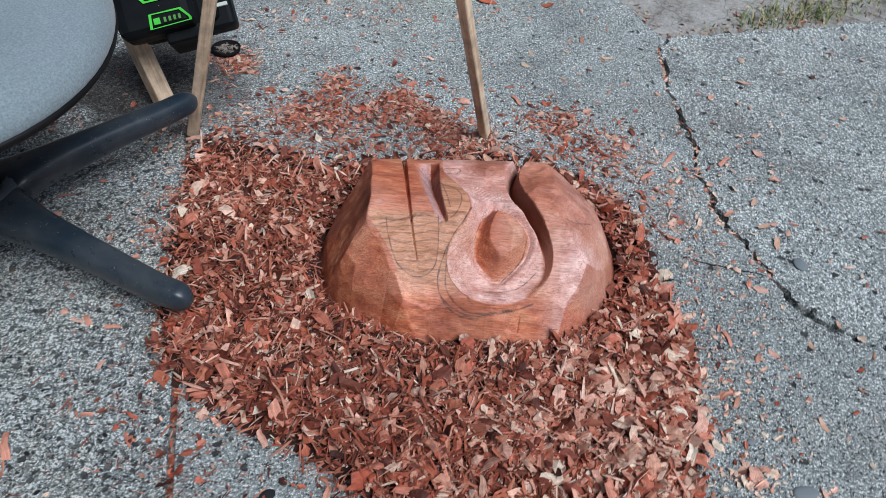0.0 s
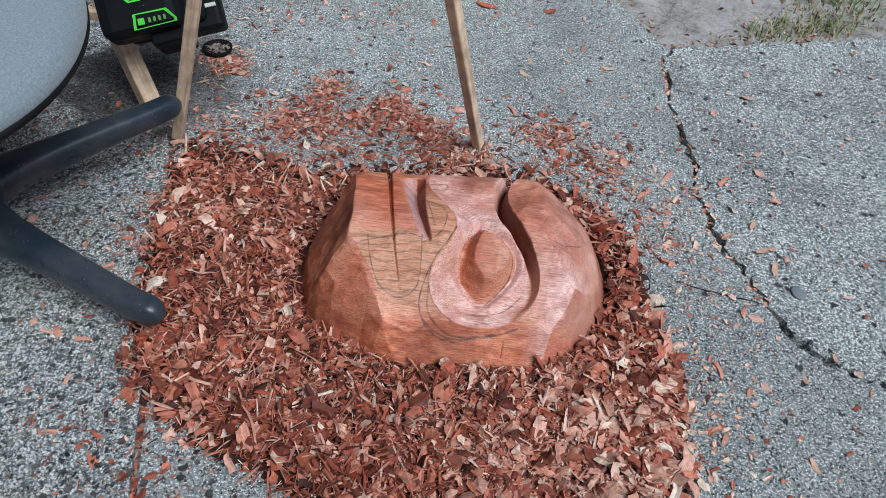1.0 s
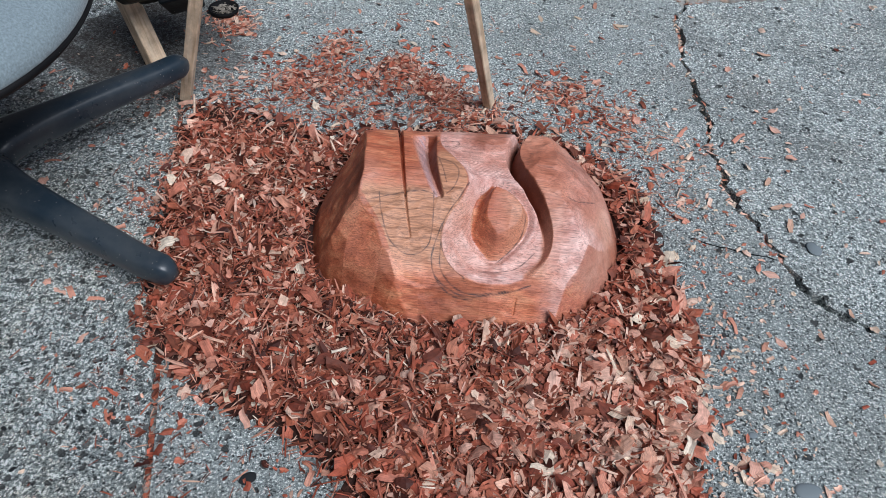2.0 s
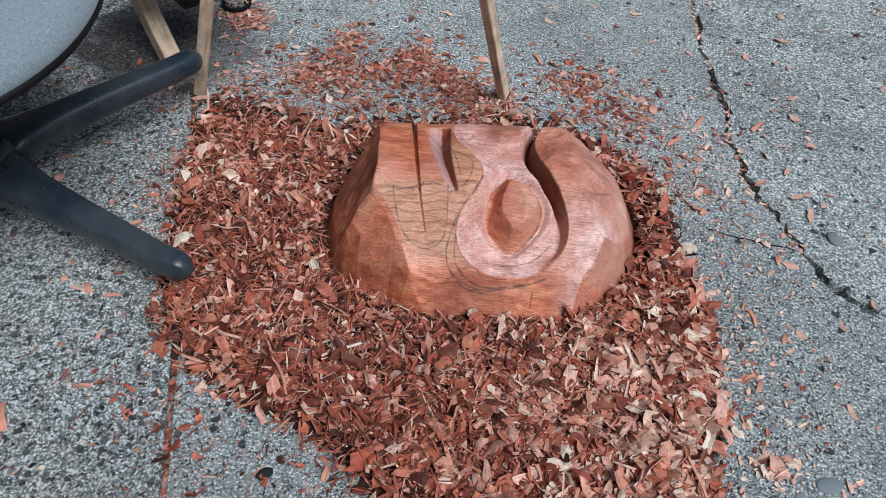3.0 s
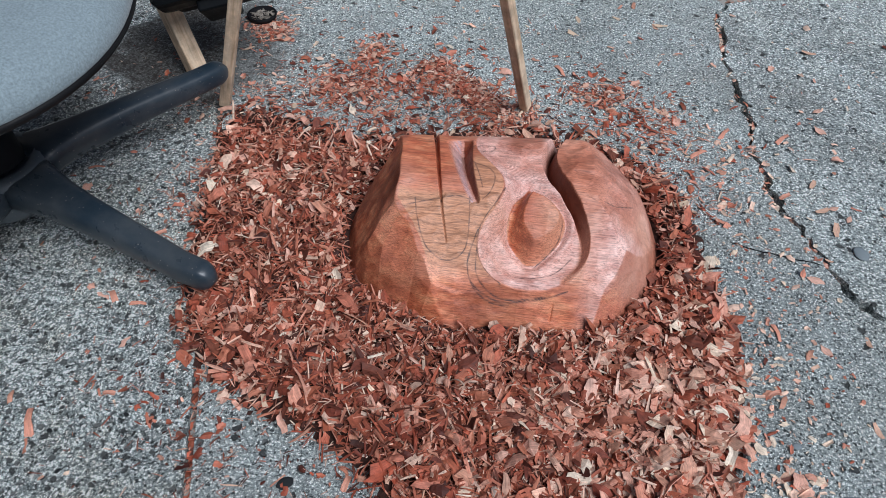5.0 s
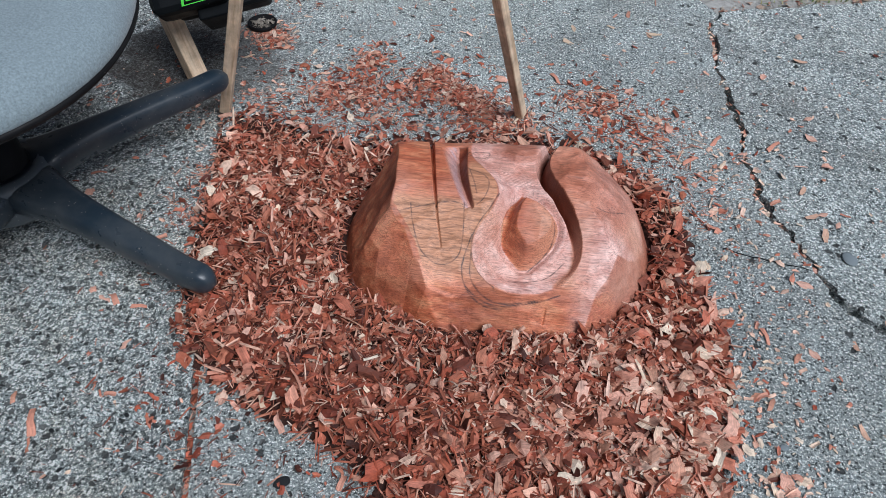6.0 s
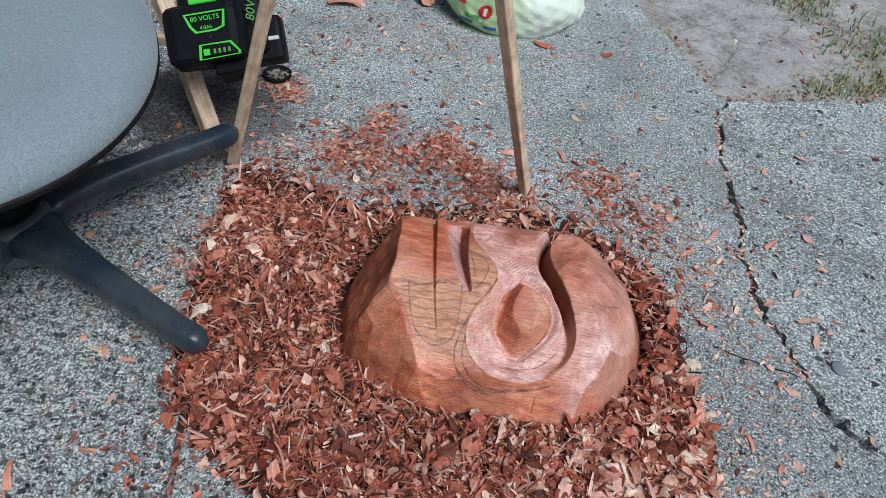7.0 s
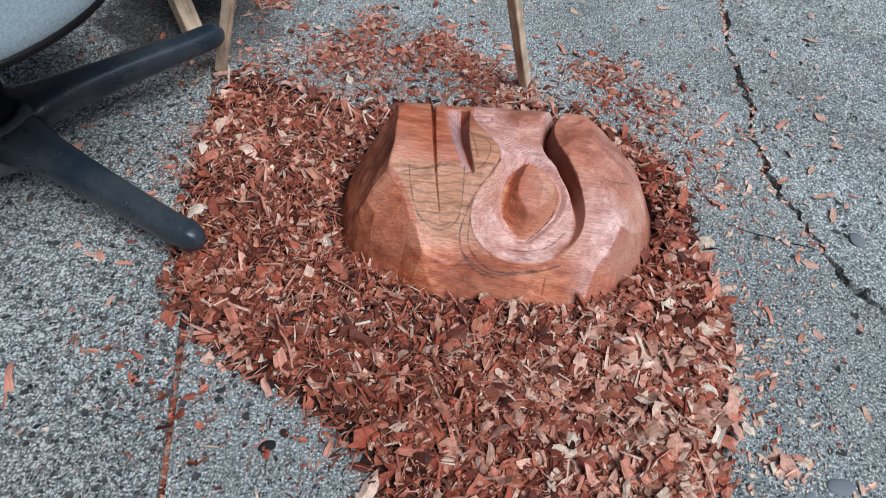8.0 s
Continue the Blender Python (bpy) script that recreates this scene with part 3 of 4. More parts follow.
planed = np.maximum(planed, np.where(eye, .4 * step((X - .225) / .03), 0))
planed = np.maximum(planed, .9 * step((X - .148) / .006) * step((.195 - X) / .006) * step((Y - .75) / .02) * step((.835 - Y) / .012) * ~zone * (scoop < .001))
planed = np.maximum(planed, amber * (.7 + .3 * fbm(X, Y, 37, 35)))

keep = Z > -.012
idx = -np.ones(X.shape, int)
idx[keep] = np.arange(keep.sum())
quads = keep[:-1, :-1] & keep[1:, :-1] & keep[:-1, 1:] & keep[1:, 1:]
jj, ii = np.nonzero(quads)
faces = np.stack([idx[jj, ii], idx[jj, ii + 1], idx[jj + 1, ii + 1], idx[jj + 1, ii]], 1)
CX, CY = .20, .78
verts = np.stack([X[keep] - CX, Y[keep] - CY, np.maximum(Z[keep], -.002)], 1)
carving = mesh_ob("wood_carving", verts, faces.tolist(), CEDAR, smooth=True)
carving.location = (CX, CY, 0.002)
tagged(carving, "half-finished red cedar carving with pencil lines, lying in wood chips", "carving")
# the strip left of the cut carries painted sky reflection along its ripples
for key, arr in (("facet", np.where(zone | (planed > .5) | (ZS > .106) & (X < .25), .5, .5 + (facet_tone - .5) * (.28 + .6 * (X < .22)))), ("chatter_sheen", np.where(left_of, step((dk - .002) / .003) * step((.016 - dk) / .008) * step(scoop / .003) * (.55 + .45 * np.sin((Y + .2 * X) * 1500 + 2 * fbm(X, Y, 22, 90))), 0)), ("fresh_lit", fresh_lit), ("aged_shaded", aged_shaded), ("pencil", pencil), ("planed", planed), ("growth", growth), ("rosy", rosy * (1 - .8 * np.clip(planed, 0, 1)))):
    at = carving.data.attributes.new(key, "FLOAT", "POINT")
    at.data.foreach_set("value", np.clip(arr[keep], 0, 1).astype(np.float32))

# ---- chips ----
PILE = chaikin([(-.25, 1.01), (-.20, 1.045), (-.08, 1.0), (.0, .995), (.20, 1.06), (.30, 1.04), (.36, 1.01), (.42, .955), (.445, .87), (.46, .79), (.475, .72), (.485, .65), (.47, .60), (.47, .53), (.43, .42), (.30, .36), (.16, .38), (.10, .46), (.03, .50), (-.04, .515), (-.095, .545), (-.16, .59), (-.185, .67), (-.205, .75), (-.22, .85), (-.25, 1.01)], 1)


def carving_height(x, y):
    s, _ = carving_form(np.asarray(x, float), np.asarray(y, float))
    return s


def pile_height(x, y):
    x, y = np.asarray(x, float), np.asarray(y, float)
    d, _ = dist_line(x, y, PILE)
    ins = inside(x, y, PILE)
    shy = .35 + .65 * step(-carving_height(x, y) / .07)
    return np.where(ins, shy * .022 * step(d / .05) * (1 - .6 * step((y - .92) / .06)) * (.75 + .22 * fbm(x, y, 40, 30)), 0.0)


def chip_shape(r, length, width, thick, curl):
    """A curled flake with torn ends: five stations along its length."""
    n = 5
    u = np.linspace(-.5, .5, n) * length
    ends = r.uniform(.5, 1.05, 2) if r.rand() < .6 else r.uniform(.1, .6, 2)
    w = width * np.array([ends[0], *r.uniform(.78, 1.15, n - 2), ends[1]]) / 2
    side = r.uniform(-.12, .12, n) * width
    slant = np.array([r.uniform(-.3, .3), *r.uniform(-.08, .08, n - 2), r.uniform(-.3, .3)]) * width
    bend = r.uniform(-1, 1)
    zc = curl * length * (.25 - (u / length) ** 2) * 1.4 + bend * .12 * length * (u / length) ** 3
    twist = r.uniform(-.5, .5)
    vs, gs = [], []
    bow = r.uniform(-.45, .45)
    for i in range(n):
        tw = (twist * u[i] / length + r.uniform(-.12, .12)) * w[i]
        for dz in (0, -thick):
            for c in (-1, 0, 1):
                vs.append((u[i] + slant[i] * c + (r.uniform(-.06, .06) * length if i in (0, n - 1) else 0), side[i] + w[i] * c, zc[i] + tw * c + dz + bow * w[i] * (1 - c * c)))
                gs.append((u[i], w[i] * c, 0))
    fs = []
    for i in range(n - 1):
        a, b = 6 * i, 6 * (i + 1)
        for c in (0, 1):
            fs += [(a + c, b + c, b + c + 1, a + c + 1), (a + 3 + c, a + 4 + c, b + 4 + c, b + 3 + c)]
        fs += [(a, a + 3, b + 3, b), (a + 2, b + 2, b + 5, a + 5)]
    e = 6 * n - 6
    fs += [(0, 1, 4, 3), (1, 2, 5, 4), (e, e + 3, e + 4, e + 1), (e + 1, e + 4, e + 5, e + 2)]
    return np.array(vs), np.array(fs), np.array(gs)


def give_grain(me, g):
    at = me.attributes.new("grain", "FLOAT_VECTOR", "POINT")
    at.data.foreach_set("vector", np.asarray(g, np.float32).ravel())


def give_tone(me, v):
    at = me.attributes.new("tone", "FLOAT", "POINT")
    at.data.foreach_set("value", np.clip(np.asarray(v, np.float32), 0, 1))


rc = np.random.RandomState(77)
FLAKES = [chip_shape(rc, rc.uniform(.7, 1.4), rc.uniform(.25, .75), rc.uniform(.012, .035), rc.uniform(-.25, .5)) for _ in range(60)]
SLIVERS = [chip_shape(rc, rc.uniform(.9, 1.8), rc.uniform(.05, .17), rc.uniform(.02, .05), rc.uniform(-.2, .3)) for _ in range(30)]


def strew(name, xs, ys, zs, sizes, tilt, seed, sliver=0.3):
    """Many flakes joined into one mesh; each one is an island of its own."""
    r = np.random.RandomState(seed)
    V, F, G, T, base = [], [], [], [], 0
    for x, y, z, s in zip(xs, ys, zs, sizes):
        pale = .44 * float(step(np.array((x - .10) / .35))) * float(step(np.array((.85 - y) / .3))) + .08 * (y > .95) + .42 * (x > .47) + .10 * (y > 1.18)
        pool = SLIVERS if r.rand() < sliver * (1 - 1.8 * pale) else FLAKES
        v, f, g = pool[r.randint(len(pool))]
        m = np.array(Euler((*np.clip(r.normal(0, tilt, 2), -.85, .85), r.uniform(0, 6.283))).to_matrix())
        w = (v * s) @ m.T
        w[:, 2] -= w[:, 2].min() * .55
        V.append(w + (x, y, z))
        F.append(f + base)
        G.append(g * s + (0, 0, r.uniform(0, 5)))
        T.append(np.full(len(v), np.clip(.50 + r.normal(0, .24) + (.36 * r.rand() if r.rand() < .16 else 0) - (.36 * r.rand() if r.rand() < .36 else 0), .0, 1) + .07 * (y > .80) + pale * r.rand() * 1.15 + .14 * (z < .0015) * (x > .42 or x < -.2 or y > 1.25)))
        base += len(v)
    ob = mesh_ob(name, np.vstack(V), np.vstack(F).tolist(), CHIP, smooth=False)
    give_grain(ob.data, np.vstack(G))
    give_tone(ob.data, np.concatenate(T))
    return ob


def free(x, y, margin=.004):
    return carving_height(x, y) < margin


# mound under the loose flakes
mx, my = np.arange(-.28, .50, .006), np.arange(.34, 1.09, .006)
MX, MY = np.meshgrid(mx, my)
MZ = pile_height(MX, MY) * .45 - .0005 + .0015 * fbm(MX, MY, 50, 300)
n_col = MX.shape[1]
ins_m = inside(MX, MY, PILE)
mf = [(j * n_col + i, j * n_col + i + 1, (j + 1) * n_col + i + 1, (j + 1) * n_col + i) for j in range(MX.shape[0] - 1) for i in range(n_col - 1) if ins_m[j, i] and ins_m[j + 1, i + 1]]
mound = mesh_ob("wood_chip_bed", np.stack([MX.ravel(), MY.ravel(), MZ.ravel()], 1), mf, SHADED_DUST, smooth=True)
tagged(mound, "packed fine sawdust under the wood chips, darkened as their shaded gaps", "sawdust", kind="stuff")

rp = np.random.RandomState(5)
px, py = rp.uniform(-.27, .50, 74000), rp.uniform(.34, 1.07, 74000)
dd, _ = dist_line(px, py, PILE)
ok = inside(px, py, PILE) & free(px, py, -.008) & (rp.rand(74000) < (.16 + .84 * step(dd / .05)) * (1 - .68 * step((py - .92) / .06)) * (1 - .6 * step((px - .36) / .05) * step((py - .72) / .10)))
px, py = px[ok][:25000], py[ok][:25000]
size = np.clip(np.exp(rp.normal(math.log(.0080), .48, len(px))), .0035, .021) * (1 + .16 * step((.66 - py) / .15) + .15 * step((px - .30) / .1))
pile = strew("wood_chip_pile", px, py, pile_height(px, py) * rp.uniform(.7, 1.0, len(px)) + rp.uniform(0, .008, len(px)), size, .46, 6, .66)
tagged(pile, "loose heap of red cedar chips and shavings on concrete", "wood chips", kind="stuff")

# thin scatter round the heap
SPOTS = [(-.059, 1.188, .020, 240), (-.10, 1.092, .022, 300), (-.06, 1.113, .024, 300), (.023, 1.127, .020, 200), (.057, 1.163, .018, 320), (.09, 1.123, .022, 420), (.129, 1.093, .022, 380), (.176, 1.06, .028, 340), (.152, 1.042, .04, 260), (.29, 1.134, .022, 160), (.333, 1.134, .02, 120), (-.257, 1.243, .022, 200), (-.235, 1.221, .018, 160), (.005, 1.059, .05, 300), (-.062, 1.048, .05, 260), (-.17, 1.06, .05, 280), (.36, 1.06, .04, 260), (.41, 1.09, .03, 110), (.40, .95, .05, 200), (.45, .90, .03, 70), (.02, 1.10, .10, 420), (.46, 1.0, .05, 90), (-.22, 1.36, .05, 60),
         (-.13, 1.45, .05, 70), (0, 1.47, .05, 60), (.2, 1.5, .06, 50), (.48, .6, .03, 60), (.1, .47, .05, 120), (-.15, .52, .04, 60), (-.33, 1.02, .07, 90), (-.05, .48, .03, 60), (.515, .53, .015, 25), (.29, 1.10, .08, 120), (-.215, .88, .02, 160), (-.235, .80, .02, 80)]
sx, sy = [], []
for cx, cy, sd, n in SPOTS:
    n = int(1.35 * n)
    sx += list(rp.normal(cx, sd, n))
    sy += list(rp.normal(cy, sd, n))
sx += list(rp.uniform(-.6, 1.0, 1500))
sy += list(rp.uniform(.2, 1.7, 1500))
sx, sy = np.array(sx), np.array(sy)
ok = free(sx, sy, 0.0)
sx, sy = sx[ok], sy[ok]
scatter = strew("scattered_shavings", sx, sy, np.full(len(sx), .001), .0025 + .0105 * rp.rand(len(sx)) ** 2.2, .25, 8, .65)
tagged(scatter, "thin scatter of small red wood shavings on concrete", "shavings", kind="stuff")

# fill of the joint and of the crack
ty = rp.uniform(.2, 1.05, 420)
cr = np.array(near)
seg = rp.randint(2, 78, 420)
fx = np.concatenate([jx(ty) - .004 + rp.normal(0, .002, 420), cr[seg, 0] + .004 + rp.normal(0, .0045, 420)])
fy = np.concatenate([ty, cr[seg, 1] + rp.normal(0, .004, 420)])
fill = strew("joint_debris", fx, fy, np.concatenate([rp.uniform(-.010, -.003, 420), rp.uniform(-.022, -.004, 420)]), rp.uniform(.003, .012, 840), .3, 9, .5)
tagged(fill, "red chips and dirt caught in the slab joints", "debris", kind="stuff")
bx = np.linspace(.2, 1.2, 120)
bed = mesh_ob("joint_dirt", [(jx(t) - .010 + .012 * k, t, -.009) for t in bx for k in (0, 1)], [(2 * i, 2 * i + 1, 2 * i + 3, 2 * i + 2) for i in range(119)], SOIL)
tagged(bed, "dark dirt packed in the slab joint", "dirt", kind="stuff")

far_y = np.linspace(.99, 1.9, 60)
plug = mesh_ob("joint_mortar", [(jx(t) - .010 + .012 * k, t, -.0012) for t in far_y for k in (0, 1)], [(2 * i, 2 * i + 1, 2 * i + 3, 2 * i + 2) for i in range(59)], CONC_ROUGH)
tagged(plug, "grey mortar closing the slab joint", "mortar", kind="structure")

# chips that lie singly
flake_meshes = []
for k in range(14):
    v, f, g = FLAKES[k]
    me = bpy.data.meshes.new("wood_chip")
    me.from_pydata([tuple(map(float, p)) for p in v], [], f.tolist())
    me.materials.append(CHIP)
    me.update()
    give_grain(me, g * .02 + (0, 0, k * .37))
    give_tone(me, np.full(len(v), .42 + .48 * k / 13))
    flake_meshes.append((me, float(-v[:, 2].min())))


def lone_chip(x, y, s, label="single curled red cedar chip on concrete", yaw=None, z=0.0, first=0):
    me, drop = flake_meshes[rp.randint(first, 14)]
    ob = new("wood_chip", me)
    ob.scale = (s, s, s)
    ob.location = (x, y, z + drop * s * .9)
    ob.rotation_euler = (rp.normal(0, .08), rp.normal(0, .08), rp.uniform(0, 6.28) if yaw is None else yaw)
    return tagged(ob, label, "wood chip", "loose wood chips")


for x, y, s in ((.513, .625, .026), (.505, .633, .022), (.515, .535, .028), (.505, .54, .024), (.364, 1.171, .026), (.401, 1.108, .028), (.422, 1.088, .026), (-.046, 1.309, .022), (.472, .886, .022), (.518, .717, .022), (.551, .692, .026), (.616, .896, .026), (.573, 1.072, .026), (.646, 1.306, .028), (-.253, .645, .026), (-.217, .64, .022), (-.371, .817, .024), (-.265, .476, .034), (.57, .70, .020), (.45, 1.02, .03), (.30, 1.04, .032), (-.265, .645, .022),
                (-.21, .586, .02), (-.32, .47, .032), (-.30, .50, .026), (-.36, .56, .024), (-.2, .52, .02), (-.24, .75, .024), (-.28, .80, .02), (.245, 1.19, .028), (.16, 1.17, .03), (.62, .72, .018), (.49, 1.07, .026), (.6, .98, .022), (.63, 1.1, .024), (.56, .95, .022), (.58, 1.25, .02)):
    lone_chip(x, y, s * .78, first=8)
for _ in range(170):
    x, y = rp.uniform(-.55, .95), rp.uniform(.25, 1.65)
    if free(x, y, 0) and not inside(np.array([x]), np.array([y]), PILE)[0] and not (x > .42 and y > 1.3):
        lone_chip(x, y, .006 + .013 * rp.rand() ** 1.6, first=11 if x > .45 else 3)

for _ in range(240):
    x, y = rp.uniform(-.17, .47), rp.uniform(.40, .67)
    if free(np.array([x]), np.array([y]), -.03)[0] and inside(np.array([x]), np.array([y]), PILE)[0]:
        ob = lone_chip(x, y, 0.009 + .011 * rp.rand() ** 1.5, "larger curled red cedar chip on the chip heap", z=float(pile_height(np.array([x]), np.array([y]))[0]) + .003)
        ob.rotation_euler = (rp.normal(0, .3), rp.normal(0, .3), rp.uniform(0, 6.28))
for x, y, s, z in ((-.117, .733, .026, .018), (-.132, .589, .028, .004), (.327, .676, .024, .012), (.41, .898, .024, .010), (.10, 1.005, .020, .006), (.292, 1.025, .030, .004), (-.03, .535, .024, .008), (.19, .60, .022, .022), (.40, .50, .03, .016), (.44, .56, .028, .012), (-.265, 1.167, .026, 0), (.268, 1.344, .024, 0), (.261, 1.298, .022, 0), (.333, 1.36, .022, 0), (.41, 1.347, .026, 0), (-.145, 1.028, .022, .004), (.403, .846, .026, .010), (.421, .905, .022, .008)):
    ob = lone_chip(x, y, s * .62, "pale sapwood chip among red wood chips", z=z)
    ob.data = ob.data.copy()
    ob.data.materials[0] = PALE
    ob.rotation_euler = (rp.normal(0, .12), rp.normal(0, .12), rp.uniform(0, 6.28))
ux, uy = rp.uniform(-.32, .60, 11000), rp.uniform(.34, 1.34, 11000)
du, _ = dist_line(ux, uy, PILE)
ok = (rp.rand(11000) < np.exp(-du / .085)) & free(ux, uy, 0.0) & ~inside(ux, uy, PILE)
fines = strew("fine_splinters", ux[ok], uy[ok], np.full(ok.sum(), .0008), .002 + .006 * rp.rand(ok.sum()) ** 1.6, .1, 12, .8)
tagged(fines, "fine red wood splinters and dust round the heap", "splinters", kind="stuff")
BR = jagged([(.478, .853), (.52, .842), (.555, .836), (.585, .832)], .008, .002, 14)
branch = mesh_ob("hairline_crack", [(p[0], p[1] + k * (.0004 + .0009 * abs(math.sin(i * 1.7))), .0006) for i, p in enumerate(BR) for k in (-1, 1)], [(2 * i, 2 * i + 1, 2 * i + 3, 2 * i + 2) for i in range(len(BR) - 1)], SAWBODY)
tagged(branch, "thin dark crack branching across the concrete", "crack", kind="structure")

# ---- office chair ----
HUB = (-.408, .739)
chair = thing("office_chair", (*HUB, 0), "office chair with grey fabric seat on a dusty black five-arm base", "chair")


def chair_arm(angle, R=.310, rise=0.0):
    rings = []
    for t in np.linspace(0, 1, 9):
        d = .03 + (R - .03) * t
        top = .114 - .054 * t ** 1.15 + rise * t
        w = .0220 - .0072 * t + .020 * (1 - t) ** 6
        bot = top - (.043 if rise else .041) + (.014 if rise else .008) * t
        if t == 1:
            ring_k = (.55, .55)
        else:
            ring_k = (1, 1)
        mid, hh = (top + bot) / 2, (top - bot) / 2 * ring_k[0]
        rings.append([(d, w * ring_k[1] * math.copysign(abs(math.cos(a)) ** .6, math.cos(a)), mid + hh * math.copysign(abs(math.sin(a)) ** .7, math.sin(a))) for a in np.linspace(0, 2 * math.pi, 20, endpoint=False)])
    last = [np.array(p) for p in rings[-2]]
    rings[-1] = [tuple(np.array((R, 0, p[2])) * (1, 1, 1) + np.array((-.004, p[1] * .93, 0))) for p in last]
    c = np.mean(np.array(rings[-1]), axis=0)
    tip = rings[-1]
    for k, ahead in ((.88, .006), (.66, .0115), (.36, .015), (.1, .0162)):
        rings.append([tuple(c + (np.array(p) - c) * k + np.array((ahead, 0, 0))) for p in tip])
    v, f = loft(rings)
    ob = mesh_ob("base_arm", v, f, BLACK, chair, smooth=True)
    ob.rotation_euler = (0, 0, radians(angle))
    if rise:
        return ob
    foot_h = min(p[2] for p in rings[7]) + .004
    v, f = loft([[(R - .03 + r * math.cos(a), r * math.sin(a), z) for a in np.linspace(0, 2 * math.pi, 16, endpoint=False)] for r, z in ((.009, 0), (.011, .002), (.011, .008), (.006, .010), (.006, foot_h))])
    mesh_ob("glide", v, f, RUBBER, ob, "black plastic glide foot", smooth=True)
    return ob


for k in range(5):
    chair_arm((-16.8, 53.4, 127, 199, 271)[k], .304 if k == 1 else .291, .040 if k == 1 else 0.0)


def turned(name, prof, material, parent, n=32, label=""):
    rings = [[(r * math.cos(a), r * math.sin(a), z) for a in np.linspace(0, 2 * math.pi, n, endpoint=False)] for r, z in prof]
    v, f = loft(rings)
    return mesh_ob(name, v, f, material, parent, label, smooth=True)


turned("hub", [(.016, .048), (.040, .050), (.052, .056), (.057, .064), (.058, .098), (.056, .107), (.051, .112), (.045, .1135), (.040, .113), (.037, .109), (.036, .07)], DUSTY_LIT, chair)
turned("column", [(.0355, .06), (.0355, .112), (.033, .114), (.030, .2), (.027, .2), (.027, .285)], RUBBER, chair)


def seat_ring(k, z, n=80, p=2.25):
    """Outline of the seat, drawn in by k metres: rounded, longer towards the front edge."""
    out = []
    for a in np.linspace(0, 2 * math.pi, n, endpoint=False):
        c, d = math.cos(a), math.sin(a)
        r = 1 / (abs(c / (.2285 - k)) ** p + abs(d / (.244 - k)) ** p) ** (1 / p)
        b = a + radians(30)
        out.append((r * math.cos(b) + .007, r * math.sin(b) - .030, z))
    return out


v, f = loft([seat_ring(.13, .280), seat_ring(.06, .292), seat_ring(.022, .306), seat_ring(.006, .315), seat_ring(.001, .321), seat_ring(.003, .325)])
mesh_ob("seat_shell", v, f, RUBBER, chair, "black plastic seat shell", smooth=True)
v, f = loft([seat_ring(.006, .320), seat_ring(.0015, .328), seat_ring(.003, .338), seat_ring(.010, .350), seat_ring(.026, .361), seat_ring(.06, .369), seat_ring(.11, .371), seat_ring(.17, .368), seat_ring(.22, .366)])
mesh_ob("seat_cushion", v, f, FABRIC, chair, "grey woven fabric seat cushion", smooth=True)

for x, y in ((-.30, .78), (-.27, .70), (-.24, .63), (-.33, .68), (-.36, .82), (-.29, .59), (-.25, .75)):
    lone_chip(x, y, .0035, "tiny pale wood fleck on the grey seat", z=.371, first=11)

# ---- trestle of pine laths ----
trestle = thing("wooden_trestle", (0, 1.0, 0), "rough trestle of thin pine laths standing on concrete", "trestle")


def lath(foot, top, w, d, face):
    """A sawn strip from foot to top; its wide side looks towards face."""
    foot, top = Vector(foot), Vector(top)
    zz = (top - foot).normalized()
    yy = Vector(face)
    yy = (yy - zz * yy.dot(zz)).normalized()
    xx = yy.cross(zz)
    ob = part("leg", box_bm((w, d, (top - foot).length), None, .0012, 1), LATH, trestle)
    ob.matrix_basis = Matrix.Translation((foot + top) / 2 - Vector((0, 1.0, 0))) @ Matrix((xx, yy, zz)).transposed().to_4x4()
    return ob


lath((-.249, 1.017, .004), (-.046, .930, .595), .0155, .0155, (.05, -1, 0))
lath((.199, 1.083, .004), (.113, .797, .62), .0140, .0140, (-.4, -.92, 0))
lath((-.308, 1.073, .004), (-.434, 1.164, .353), .026, .028, (.8, -.6, 0))
rail = part("rail", box_bm((.20, .016, .014), None, .001, 1), LATH, trestle)
rail.location = (-.320, .105, .142)

# ---- battery saw ----
saw = thing("battery_saw", (-.30, 1.09, .14), "black and green battery power tool resting on the trestle", "power tool")
F = (Vector((.010, 1.577, -.669)) - Vector((.210, .191, .758))).normalized()
RT = F.cross(Vector((0, 0, 1))).normalized()
UP = RT.cross(F)
R1 = (RT * .965 + UP * .26).normalized()
U1 = (F.cross(R1) * -1).normalized()
TOOL = Matrix((R1, U1, -F)).transposed().to_4x4() @ Matrix.Scale(1.13, 4)
centre = Vector((-.271, 1.052, .206))


def home_of(parent):
    """The inverse of the parent's own place."""
    if parent is None:
        return Matrix.Translation(saw.location).inverted()
    return (Matrix.Translation(centre) @ TOOL @ Matrix.Translation((-.009, 0, -.0225))).inverted()


def saw_part(name, size, at, material, parent=None, bevel=.004, label=""):
    ob = part(name, box_bm(size, None, bevel, 3), material, parent or saw, label)
    place = Matrix.Translation(centre) @ TOOL @ Matrix.Translation(at)
    ob.matrix_basis = home_of(parent) @ place
    return ob


battery = saw_part("battery", (.098, .076, .045), (-.009, 0, -.0225), SAWBODY, None, .015, "black battery with green markings")
saw_part("housing", (.11, .10, .05), (.006, .025, -.068), SAWBODY, None, .012)
saw_part("foot", (.045, .022, .05), (.016, -.040, -.045), SAWBODY, None, .004)
saw_part("guard", (.05, .060, .03), (.054, -.004, -.070), SAWBODY, None, .008)
